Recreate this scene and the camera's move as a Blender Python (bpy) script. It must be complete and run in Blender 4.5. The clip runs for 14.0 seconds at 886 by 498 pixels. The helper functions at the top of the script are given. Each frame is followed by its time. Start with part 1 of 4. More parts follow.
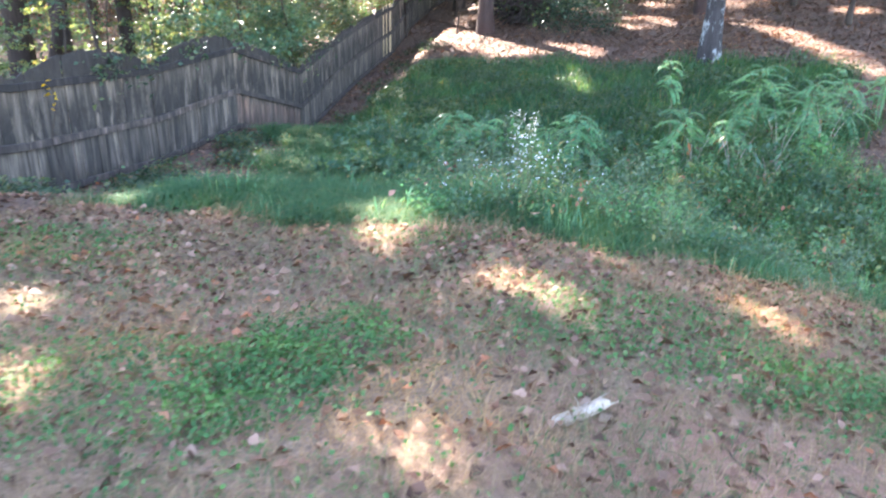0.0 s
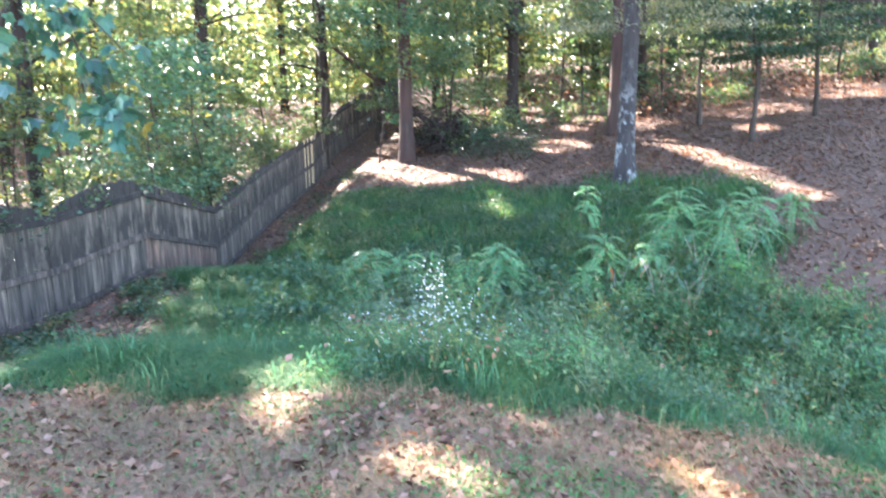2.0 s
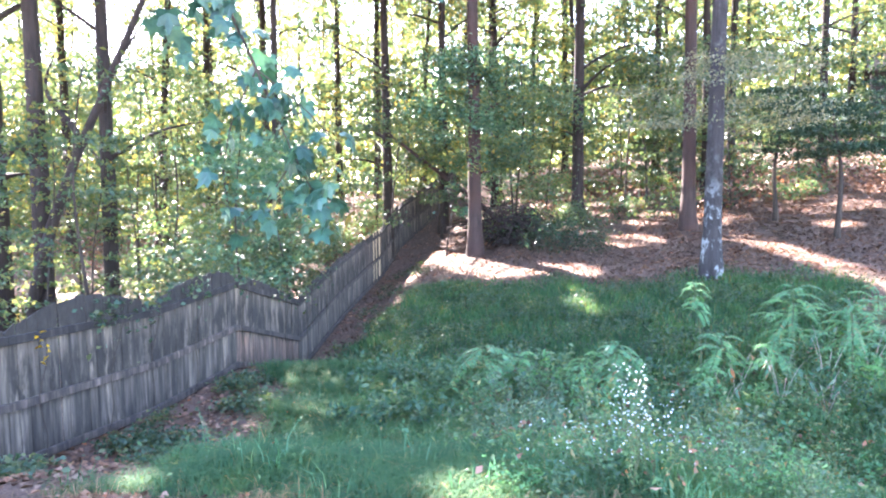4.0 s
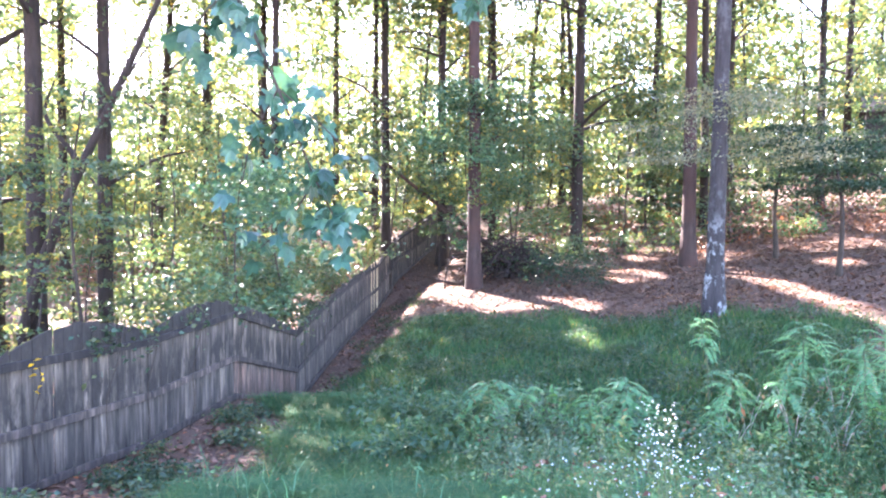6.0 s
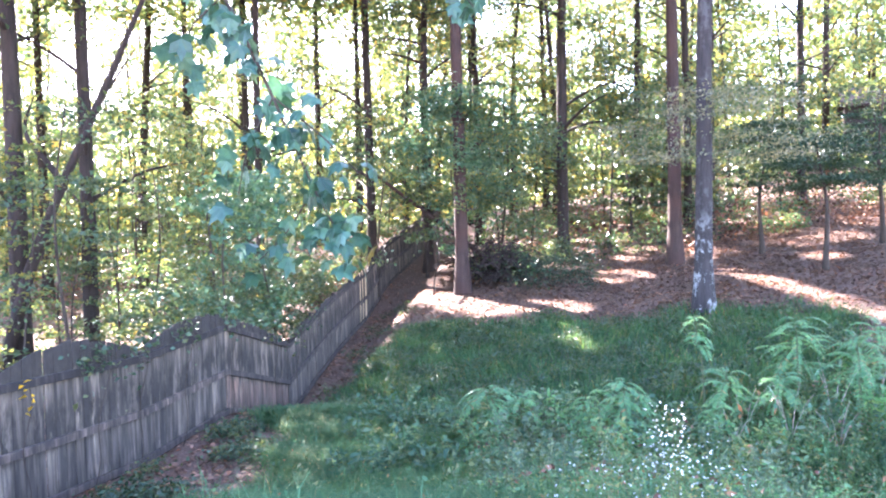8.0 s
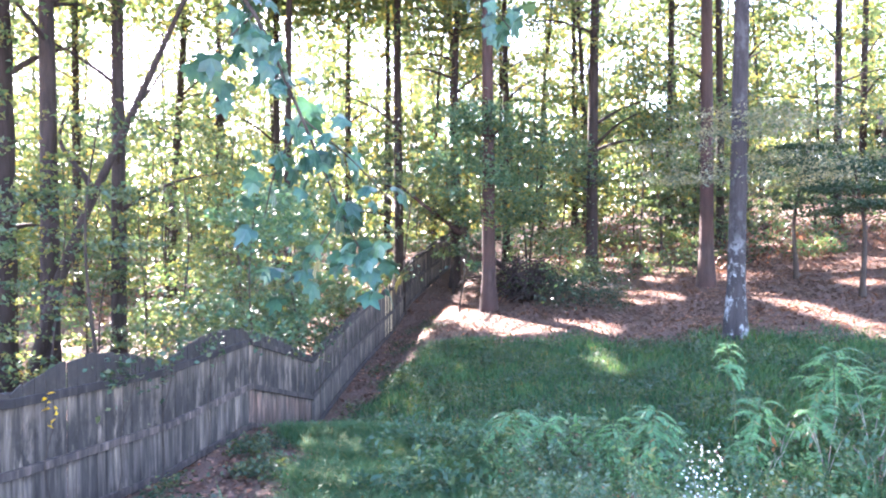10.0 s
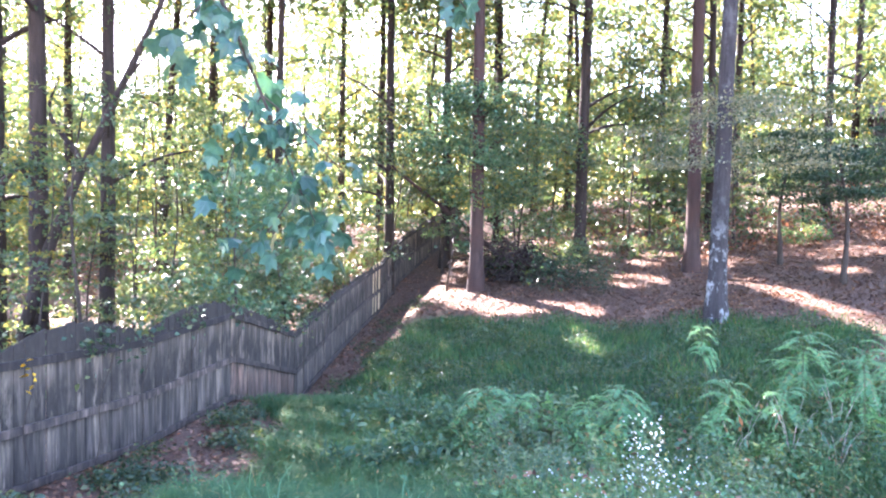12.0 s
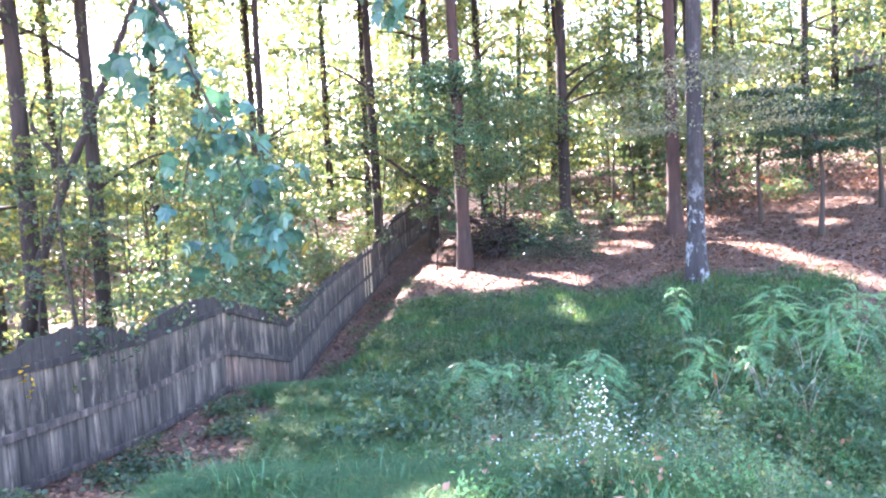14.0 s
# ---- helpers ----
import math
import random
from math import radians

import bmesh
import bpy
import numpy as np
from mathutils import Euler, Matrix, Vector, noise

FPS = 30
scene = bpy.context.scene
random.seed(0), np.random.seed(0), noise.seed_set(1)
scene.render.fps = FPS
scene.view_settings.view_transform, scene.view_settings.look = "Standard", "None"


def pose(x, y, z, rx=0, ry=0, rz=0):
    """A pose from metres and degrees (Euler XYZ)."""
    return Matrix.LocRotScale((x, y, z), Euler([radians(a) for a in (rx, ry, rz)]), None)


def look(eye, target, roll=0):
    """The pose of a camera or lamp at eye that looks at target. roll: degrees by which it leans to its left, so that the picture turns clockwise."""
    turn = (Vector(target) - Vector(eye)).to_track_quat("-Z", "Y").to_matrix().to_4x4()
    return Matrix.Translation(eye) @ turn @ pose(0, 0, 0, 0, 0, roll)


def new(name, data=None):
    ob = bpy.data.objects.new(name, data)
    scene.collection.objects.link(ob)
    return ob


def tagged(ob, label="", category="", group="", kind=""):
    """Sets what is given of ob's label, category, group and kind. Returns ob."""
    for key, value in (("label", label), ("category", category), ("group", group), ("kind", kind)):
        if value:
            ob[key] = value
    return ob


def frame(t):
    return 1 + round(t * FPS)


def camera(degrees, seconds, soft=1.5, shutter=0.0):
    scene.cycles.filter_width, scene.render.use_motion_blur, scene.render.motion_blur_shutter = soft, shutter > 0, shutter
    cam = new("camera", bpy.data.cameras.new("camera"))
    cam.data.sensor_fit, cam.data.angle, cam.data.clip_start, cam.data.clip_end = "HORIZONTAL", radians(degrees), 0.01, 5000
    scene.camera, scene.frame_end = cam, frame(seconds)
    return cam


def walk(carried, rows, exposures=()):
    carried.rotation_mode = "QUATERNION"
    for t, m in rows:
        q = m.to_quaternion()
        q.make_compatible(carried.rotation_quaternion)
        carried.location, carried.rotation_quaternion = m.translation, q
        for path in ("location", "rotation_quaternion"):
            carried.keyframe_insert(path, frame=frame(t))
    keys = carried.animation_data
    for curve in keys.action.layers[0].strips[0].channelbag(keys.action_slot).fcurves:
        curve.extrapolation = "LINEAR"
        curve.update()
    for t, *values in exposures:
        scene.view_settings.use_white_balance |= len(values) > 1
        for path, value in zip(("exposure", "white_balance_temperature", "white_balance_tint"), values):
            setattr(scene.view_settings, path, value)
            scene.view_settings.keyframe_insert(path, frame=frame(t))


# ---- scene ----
# ---------- camera ----------
cam = camera(60.0, 14.0, soft=2.1, shutter=0.35)
walk(cam, [
    (0, pose(1.181, -1.192, 3.126, 69.43, -0.87, 4.51)),
    (0.5, pose(1.355, -0.820, 3.079, 71.49, -1.97, 3.25)),
    (1, pose(1.433, -0.690, 3.089, 70.35, 3.09, -1.03)),
    (1.5, pose(1.446, -0.650, 3.187, 73.07, 1.78, -3.33)),
    (2, pose(1.406, -0.630, 3.270, 78.20, 0.91, -0.79)),
    (2.5, pose(1.197, -0.546, 3.283, 80.83, -2.53, 0.87)),
    (3, pose(0.816, -0.442, 3.281, 82.84, -0.49, 1.84)),
    (5.5, pose(0.030, -0.065, 3.205, 86.74, 0.88, 1.60)),
    (6, pose(0.065, -0.048, 3.211, 87.65, -0.31, 1.13)),
    (6.5, pose(-0.000, -0.000, 3.200, 88.83, -0.09, -0.00)),
    (7, pose(-0.049, 0.004, 3.216, 89.08, 0.01, -0.57)),
    (7.5, pose(-0.039, -0.001, 3.203, 88.07, 1.31, -0.38)),
    (10, pose(-0.060, 0.165, 3.291, 89.11, 0.12, 1.91)),
    (10.5, pose(-0.063, 0.153, 3.294, 89.99, 0.33, 3.40)),
    (11, pose(-0.055, 0.082, 3.281, 90.13, 0.29, 4.19)),
    (11.5, pose(0.025, 0.041, 3.291, 89.38, 1.82, 3.20)),
    (12, pose(0.198, 0.011, 3.262, 87.69, -1.03, 1.67)),
    (12.5, pose(0.286, -0.029, 3.288, 85.93, 1.48, 0.97)),
    (13, pose(0.323, -0.174, 3.290, 85.86, 1.27, 0.33)),
    (13.5, pose(0.360, -0.321, 3.304, 86.22, 1.00, 0.27)),
    (14, pose(0.540, -0.363, 3.322, 86.05, 3.04, 1.34)),
], exposures=[(0.0, 3.8, 6600, 16), (1.5, 3.87, 6450, 14), (3.0, 4.1, 6250, 16), (5.5, 4.18, 6200, 28), (10.0, 4.1, 6200, 28), (12.0, 4.06, 6200, 28), (14.0, 4.17, 6200, 28)])

# ---------- light ----------
SUN = Vector((-0.42, 0.72, 0.62)).normalized()   # towards the sun
world = bpy.data.worlds.new("sky")
scene.world = world
world.use_nodes = True
wn = world.node_tree.nodes
sky = wn.new("ShaderNodeTexSky")
sky.sky_type = "NISHITA"
sky.sun_disc = False
sky.sun_elevation = math.asin(SUN.z)
sky.sun_rotation = math.atan2(SUN.x, SUN.y)
world.node_tree.links.new(sky.outputs[0], wn["Background"].inputs[0])
wn["Background"].inputs[1].default_value = 0.15
sun = new("sun", bpy.data.lights.new("sun", "SUN"))
sun.data.energy = 5.0
sun.data.angle = radians(0.6)
sun.data.color = (1.0, 0.93, 0.82)
sun.matrix_world = look((0, 0, 60), Vector((0, 0, 60)) - SUN)

# ---------- materials ----------
def material(name, build):
    m = bpy.data.materials.new(name)
    m.use_nodes = True
    nt = m.node_tree
    build(nt, nt.nodes, nt.links, nt.nodes["Principled BSDF"])
    return m


def ramp(nt, source, stops):
    r = nt.nodes.new("ShaderNodeValToRGB")
    e = r.color_ramp.elements
    while len(e) < len(stops):
        e.new(0.5)
    for k, (p, c) in zip(e, stops):
        k.position, k.color = p, (*c, 1)
    nt.links.new(source, r.inputs[0])
    return r.outputs[0]


def noise_of(nt, scale, detail=4, rough=0.6, vector=None, stretch=None):
    n = nt.nodes.new("ShaderNodeTexNoise")
    n.inputs["Scale"].default_value = scale
    n.inputs["Detail"].default_value = detail
    n.inputs["Roughness"].default_value = rough
    if vector is None:
        vector = nt.nodes.new("ShaderNodeNewGeometry").outputs["Position"]
    if stretch:
        mp = nt.nodes.new("ShaderNodeMapping")
        mp.inputs["Scale"].default_value = stretch
        nt.links.new(vector, mp.inputs[0])
        vector = mp.outputs[0]
    nt.links.new(vector, n.inputs["Vector"])
    return n.outputs["Fac"]


def mixed(nt, fac, a, b, kind="MIX"):
    m = nt.nodes.new("ShaderNodeMix")
    m.data_type, m.blend_type = "RGBA", kind
    for sock, v in ((m.inputs[0], fac), (m.inputs[6], a), (m.inputs[7], b)):
        if isinstance(v, (int, float)):
            sock.default_value = v
        elif isinstance(v, tuple):
            sock.default_value = (*v, 1)
        else:
            nt.links.new(v, sock)
    return m.outputs[2]


def bumped(nt, height, strength, distance, bsdf):
    b = nt.nodes.new("ShaderNodeBump")
    b.inputs["Strength"].default_value = strength
    b.inputs["Distance"].default_value = distance
    nt.links.new(height, b.inputs["Height"])
    nt.links.new(b.outputs[0], bsdf.inputs["Normal"])


def leaf_material(name, stops, through_light=0.4, gloss=0.45, patch=0.6, warm_tint=(1.5, 1.35, 0.5), by_object=False):
    """Leaves: each its own tint, light passes through them."""
    def build(nt, nodes, links, bsdf):
        geo = nodes.new("ShaderNodeNewGeometry")
        pick = nodes.new("ShaderNodeObjectInfo").outputs["Random"] if by_object else geo.outputs["Random Per Island"]
        col = ramp(nt, pick, stops)
        big = ramp(nt, noise_of(nt, patch, 3), [(0.32, (0.6, 0.7, 0.7)), (0.5, (1, 1, 1)), (0.68, (1.35, 1.22, 0.95))])
        col = mixed(nt, 1.0, col, big, "MULTIPLY")
        links.new(col, bsdf.inputs["Base Color"])
        bsdf.inputs["Roughness"].default_value = gloss
        bsdf.inputs["Specular IOR Level"].default_value = 0.4 if gloss < 0.45 else 0.2
        tr = nodes.new("ShaderNodeBsdfTranslucent")
        warm = mixed(nt, 1.0, col, warm_tint, "MULTIPLY")
        links.new(warm, tr.inputs[0])
        mx = nodes.new("ShaderNodeMixShader")
        mx.inputs[0].default_value = through_light
        links.new(bsdf.outputs[0], mx.inputs[1])
        links.new(tr.outputs[0], mx.inputs[2])
        links.new(mx.outputs[0], nodes["Material Output"].inputs[0])
    return material(name, build)


def bark_material(name, dark, light, lichen=None, red=None):
    def build(nt, nodes, links, bsdf):
        tex = nodes.new("ShaderNodeTexCoord").outputs["Object"]
        f = noise_of(nt, 9, 6, 0.7, tex, (1, 1, 0.16))
        col = ramp(nt, f, [(0.32, dark), (0.62, light)])
        if lichen:
            p = noise_of(nt, 3.2, 5, 0.75, tex, (1, 1, 0.7))
            k = ramp(nt, p, [(0.52, (0, 0, 0)), (0.60, (1, 1, 1))])
            sx = nodes.new("ShaderNodeSeparateXYZ")
            links.new(tex, sx.inputs[0])
            mr = nodes.new("ShaderNodeMapRange")
            mr.inputs[1].default_value, mr.inputs[2].default_value, mr.inputs[3].default_value, mr.inputs[4].default_value = 1.6, 2.4, 1.0, 0.12
            links.new(sx.outputs[2], mr.inputs[0])
            k = mixed(nt, 1.0, k, mr.outputs[0], "MULTIPLY")
            col = mixed(nt, k, col, lichen)
        if red:
            k = ramp(nt, noise_of(nt, 1.2, 3, 0.5, tex), [(0.4, (0, 0, 0)), (0.65, (1, 1, 1))])
            col = mixed(nt, k, col, red)
        links.new(col, bsdf.inputs["Base Color"])
        bsdf.inputs["Roughness"].default_value = 0.9
        bumped(nt, f, 0.9, 0.04, bsdf)
    return material(name, build)


def wood_material(name, dark, light, stain, weathered=False, red=None):
    """Old boards: grain along z, each board its own tone; weathered ones carry mildew above the rails and blackened tops."""
    def build(nt, nodes, links, bsdf):
        tex = nodes.new("ShaderNodeNewGeometry").outputs["Position"]
        rnd = nodes.new("ShaderNodeObjectInfo").outputs["Random"]
        grain = noise_of(nt, 22, 5, 0.65, tex, (1, 1, 0.06))
        col = ramp(nt, grain, [(0.3, dark), (0.7, light)])
        tone = ramp(nt, rnd, [(0.0, (0.62, 0.63, 0.66)), (0.45, (0.9, 0.9, 0.9)), (0.8, (1.15, 1.13, 1.1)), (1.0, (1.6, 1.55, 1.5))])
        col = mixed(nt, 1.0, col, tone, "MULTIPLY")
        streak = ramp(nt, noise_of(nt, 9, 4, 0.6, tex, (1, 1, 0.10)), [(0.36, (0.45, 0.45, 0.47)), (0.5, (1, 1, 1)), (0.66, (1.9, 1.85, 1.8))])
        col = mixed(nt, 1.0, col, streak, "MULTIPLY")
        blot = noise_of(nt, 4.5, 5, 0.7, tex, (1, 1, 0.32))
        if weathered:
            sep = nodes.new("ShaderNodeSeparateXYZ")
            links.new(nodes.new("ShaderNodeTexCoord").outputs["Object"], sep.inputs[0])
            add = nodes.new("ShaderNodeMath")
            add.operation = "MULTIPLY_ADD"
            ragged = noise_of(nt, 7, 4, 0.65, tex, (1, 1, 0.3))
            links.new(ragged, add.inputs[0])
            add.inputs[1].default_value = 0.42
            links.new(sep.outputs[2], add.inputs[2])
            height = nodes.new("ShaderNodeMath")
            height.operation = "DIVIDE"
            links.new(add.outputs[0], height.inputs[0])
            height.inputs[1].default_value = 2.2
            # mildew over the boards: heaviest at the foot, above the middle rail and at the tops
            if red:
                k = ramp(nt, height.outputs[0], [(0.36, (1, 1, 1)), (0.44, (0, 0, 0))])
                k = mixed(nt, 1.0, k, ramp(nt, noise_of(nt, 1.7, 4, 0.6, tex, (1, 1, 0.6)), [(0.38, (0.1, 0.1, 0.1)), (0.62, (0.85, 0.85, 0.85))]), "MULTIPLY")
                col = mixed(nt, k, col, mixed(nt, 1.0, streak, red, "MULTIPLY"))
            mould = ramp(nt, height.outputs[0], [(0.10, (0.9, 0.9, 0.9)), (0.25, (0.4, 0.4, 0.4)), (0.38, (0.1, 0.1, 0.1)), (0.44, (0.95, 0.95, 0.95)), (0.60, (0.8, 0.8, 0.8)), (0.71, (0.1, 0.1, 0.1)), (0.75, (0.12, 0.12, 0.12)), (0.775, (0.93, 0.93, 0.93))])
            patch = ramp(nt, blot, [(0.42, (0.15, 0.15, 0.15)), (0.53, (1.15, 1.15, 1.15))])
            top = ramp(nt, height.outputs[0], [(0.76, (0, 0, 0)), (0.79, (1, 1, 1))])
            fac = mixed(nt, 1.0, mould, mixed(nt, top, patch, (1.0, 1.0, 1.0)), "MULTIPLY")
            mottle = ramp(nt, noise_of(nt, 16, 5, 0.7, tex, (1, 1, 0.5)), [(0.4, stain), (0.7, tuple(1.9 * c for c in stain))])
            col = mixed(nt, fac, col, mottle)
        else:
            col = mixed(nt, ramp(nt, blot, [(0.42, (0, 0, 0)), (0.62, (1, 1, 1))]), col, stain)
        links.new(col, bsdf.inputs["Base Color"])
        bsdf.inputs["Roughness"].default_value = 0.88
        bumped(nt, grain, 0.5, 0.01, bsdf)
    return material(name, build)


COOL = (1.15, 1.2, 0.8)
M_MAPLE = leaf_material("maple leaf", [(0, (0.02, 0.06, 0.042)), (0.4, (0.036, 0.095, 0.07)), (0.75, (0.055, 0.135, 0.10)), (0.97, (0.08, 0.15, 0.08)), (1, (0.22, 0.15, 0.03))], 0.26, 0.33, 14.0, COOL, True)
M_CROWN = leaf_material("tree leaf", [(0, (0.055, 0.103, 0.065)), (0.5, (0.108, 0.162, 0.092)), (0.85, (0.185, 0.198, 0.085)), (1, (0.30, 0.225, 0.075))], 0.58, 0.45, 0.6, (1.35, 1.25, 0.7))
M_UNDER = leaf_material("understory leaf", [(0, (0.04, 0.084, 0.055)), (0.6, (0.08, 0.132, 0.09)), (1, (0.16, 0.168, 0.075))], 0.42, 0.4, 0.6, (1.35, 1.3, 0.6))
M_DARK = leaf_material("evergreen leaf", [(0, (0.022, 0.052, 0.036)), (1, (0.052, 0.092, 0.062))], 0.3)
M_PALE = leaf_material("pale understory leaf", [(0, (0.091, 0.15, 0.094)), (0.7, (0.143, 0.213, 0.133)), (1, (0.26, 0.3, 0.166))], 0.35, 0.35, 0.8, COOL)
M_SPRAY = leaf_material("greyish leaf", [(0, (0.109, 0.134, 0.105)), (0.7, (0.218, 0.226, 0.18)), (1, (0.343, 0.3, 0.226))], 0.35)
M_GRASS = leaf_material("grass blade", [(0, (0.035, 0.098, 0.047)), (0.6, (0.064, 0.15, 0.069)), (0.93, (0.11, 0.188, 0.076)), (1, (0.30, 0.21, 0.10))], 0.36, 0.75, 1.2, (1.25, 1.2, 0.7))
M_CLOVER = leaf_material("clover leaf", [(0, (0.04, 0.108, 0.0368)), (0.7, (0.075, 0.171, 0.0578)), (1, (0.13, 0.198, 0.0735))], 0.3, 0.6, 3.0, COOL)
M_FERN = leaf_material("pinnate leaflet", [(0, (0.075, 0.205, 0.10)), (0.7, (0.125, 0.29, 0.14)), (0.97, (0.2, 0.33, 0.14)), (1, (0.35, 0.16, 0.08))], 0.38, 0.3, 1.0, COOL)
M_FERNY = leaf_material("broad young leaf", [(0, (0.045, 0.115, 0.07)), (0.7, (0.09, 0.18, 0.112)), (1, (0.18, 0.23, 0.11))], 0.38, 0.4, 1.0, COOL)
M_SHINE = leaf_material("glossy lance leaf", [(0, (0.05, 0.13, 0.07)), (0.85, (0.10, 0.19, 0.11)), (1, (0.38, 0.12, 0.06))], 0.15, 0.16, 1.0, COOL)
M_WEED = leaf_material("weed leaf", [(0, (0.068, 0.165, 0.083)), (0.7, (0.155, 0.24, 0.112)), (0.9, (0.26, 0.265, 0.115)), (0.965, (0.26, 0.20, 0.10)), (1, (0.432, 0.168, 0.0756))], 0.33, 0.5, 0.8, COOL)
M_DRY = leaf_material("dry grass blade", [(0, (0.167, 0.103, 0.061)), (0.6, (0.3, 0.19, 0.111)), (1, (0.422, 0.283, 0.163))], 0.2, 0.7, 0.8, (1.1, 1.0, 0.8))
M_LITTER = leaf_material("fallen leaf", [(0, (0.0663, 0.0322, 0.0244)), (0.35, (0.155, 0.0783, 0.0528)), (0.7, (0.254, 0.134, 0.0935)), (0.95, (0.397, 0.239, 0.178)), (1, (0.397, 0.121, 0.0487))], 0.12, 0.6, 0.8, (1.2, 1.0, 0.7))
M_FLOWER = leaf_material("white petal", [(0, (0.7, 0.7, 0.74)), (1, (0.85, 0.85, 0.88))], 0.3, 0.6, 1.0, (1, 1, 1))
M_YELLOW = leaf_material("yellow leaf", [(0, (0.55, 0.32, 0.03)), (1, (0.65, 0.45, 0.05))], 0.4)
M_BARK = bark_material("bark", (0.012, 0.0075, 0.0062), (0.043, 0.028, 0.0235))
M_LICHEN = bark_material("lichened bark", (0.014, 0.011, 0.012), (0.046, 0.038, 0.04), (0.296, 0.304, 0.313))
M_PINE = bark_material("pine bark", (0.0193, 0.0106, 0.0096), (0.0605, 0.036, 0.0312), None, (0.0605, 0.0288, 0.023))
M_TWIG = bark_material("twig", (0.022, 0.015, 0.012), (0.06, 0.042, 0.032))
M_STEM = bark_material("green stem", (0.08, 0.10, 0.05), (0.16, 0.17, 0.08))
M_WOOD = wood_material("weathered fence board", (0.053, 0.042, 0.036), (0.16, 0.131, 0.109), (0.022, 0.018, 0.0165), True)
M_WOODRED = wood_material("reddish fence board", (0.053, 0.041, 0.034), (0.157, 0.126, 0.103), (0.022, 0.018, 0.0165), True, (0.20, 0.11, 0.08))
M_TOP = wood_material("blackened fence rail", (0.022, 0.017, 0.016), (0.062, 0.048, 0.045), (0.022, 0.018, 0.018))
M_RAIL = wood_material("weathered fence rail", (0.042, 0.032, 0.028), (0.11, 0.084, 0.073), (0.04, 0.031, 0.030))
M_NEWWOOD = wood_material("newer fence board", (0.58, 0.42, 0.25), (0.76, 0.60, 0.40), (0.6, 0.45, 0.27))
M_DEAD = bark_material("bleached wood", (0.217, 0.162, 0.128), (0.465, 0.396, 0.325))


def ground_build(nt, nodes, links, bsdf):
    zone = nodes.new("ShaderNodeAttribute")
    zone.attribute_name = "zone"
    sep = nodes.new("ShaderNodeSeparateColor")
    links.new(zone.outputs["Color"], sep.inputs[0])
    fine = noise_of(nt, 28, 6, 0.75)
    mid = noise_of(nt, 3.5, 5, 0.65)
    litter = ramp(nt, fine, [(0.3, (0.04, 0.024, 0.018)), (0.5, (0.12, 0.068, 0.05)), (0.68, (0.23, 0.145, 0.105))])
    dry = ramp(nt, fine, [(0.3, (0.075, 0.05, 0.035)), (0.5, (0.21, 0.148, 0.10)), (0.7, (0.38, 0.275, 0.185))])
    clay = ramp(nt, fine, [(0.3, (0.21, 0.10, 0.075)), (0.65, (0.42, 0.235, 0.18))])
    green = ramp(nt, fine, [(0.35, (0.02, 0.03, 0.015)), (0.65, (0.06, 0.09, 0.035))])
    col = mixed(nt, sep.outputs[0], litter, dry)
    patchy = ramp(nt, mid, [(0.36, (0, 0, 0)), (0.5, (1, 1, 1))])
    cl = mixed(nt, 1.0, sep.outputs[2], patchy, "MULTIPLY")
    col = mixed(nt, cl, col, clay)
    col = mixed(nt, sep.outputs[1], col, green)
    links.new(col, bsdf.inputs["Base Color"])
    bsdf.inputs["Roughness"].default_value = 0.95
    bumped(nt, fine, 0.8, 0.03, bsdf)


M_GROUND = material("yard soil", ground_build)


# ---------- mesh helpers ----------
rng = np.random.default_rng(7)


def mesh_np(name, verts, faces, mat, smooth=False):
    me = bpy.data.meshes.new(name)
    verts = np.asarray(verts, dtype=np.float32)
    n = faces.shape[1]
    me.vertices.add(len(verts))
    me.vertices.foreach_set("co", verts.ravel())
    me.loops.add(faces.size)
    me.loops.foreach_set("vertex_index", faces.ravel().astype(np.int32))
    me.polygons.add(len(faces))
    me.polygons.foreach_set("loop_start", np.arange(0, faces.size, n, dtype=np.int32))
    me.update(calc_edges=True)
    me.materials.append(mat)
    if smooth:
        me.polygons.foreach_set("use_smooth", np.ones(len(faces), dtype=bool))
    return me


def part(name, me, parent, label="", at=None):
    ob = new(name, me)
    if parent is not None:
        ob.parent = parent
    if at is not None:
        ob.matrix_basis = at
    if label:
        tagged(ob, label)
    return ob


def empty(name, m, label, category, group="", kind=""):
    ob = new(name)
    ob.matrix_basis = m
    return tagged(ob, label, category, group, kind)


def unit(v):
    return v / (np.linalg.norm(v, axis=-1, keepdims=True) + 1e-9)


def leaf_quads(c, size, up=0.6, width=0.55, fold=0.18, droop=0.0, along=None):
    """Folded diamond leaves about the centres c: 4 corners each. up: how level they lie."""
    n = len(c)
    size = np.broadcast_to(np.asarray(size, float), (n,))[:, None]
    a = rng.normal(size=(n, 3)) if along is None else along + rng.normal(size=(n, 3)) * 0.25
    a[:, 2] = a[:, 2] * (1 - up) - droop
    a = unit(a)
    nrm = rng.normal(size=(n, 3)) * (1 - up) + np.array([0, 0, 1.0]) * up
    b = unit(np.cross(a, nrm))
    k = np.cross(b, a)
    v = np.empty((n, 4, 3))
    v[:, 0] = c - a * size * 0.5
    v[:, 1] = c + b * size * width * 0.5 + k * size * fold - a * size * 0.06
    v[:, 2] = c + a * size * 0.5
    v[:, 3] = c - b * size * width * 0.5 + k * size * fold - a * size * 0.06
    return v.reshape(-1, 3), np.arange(4 * n).reshape(n, 4)


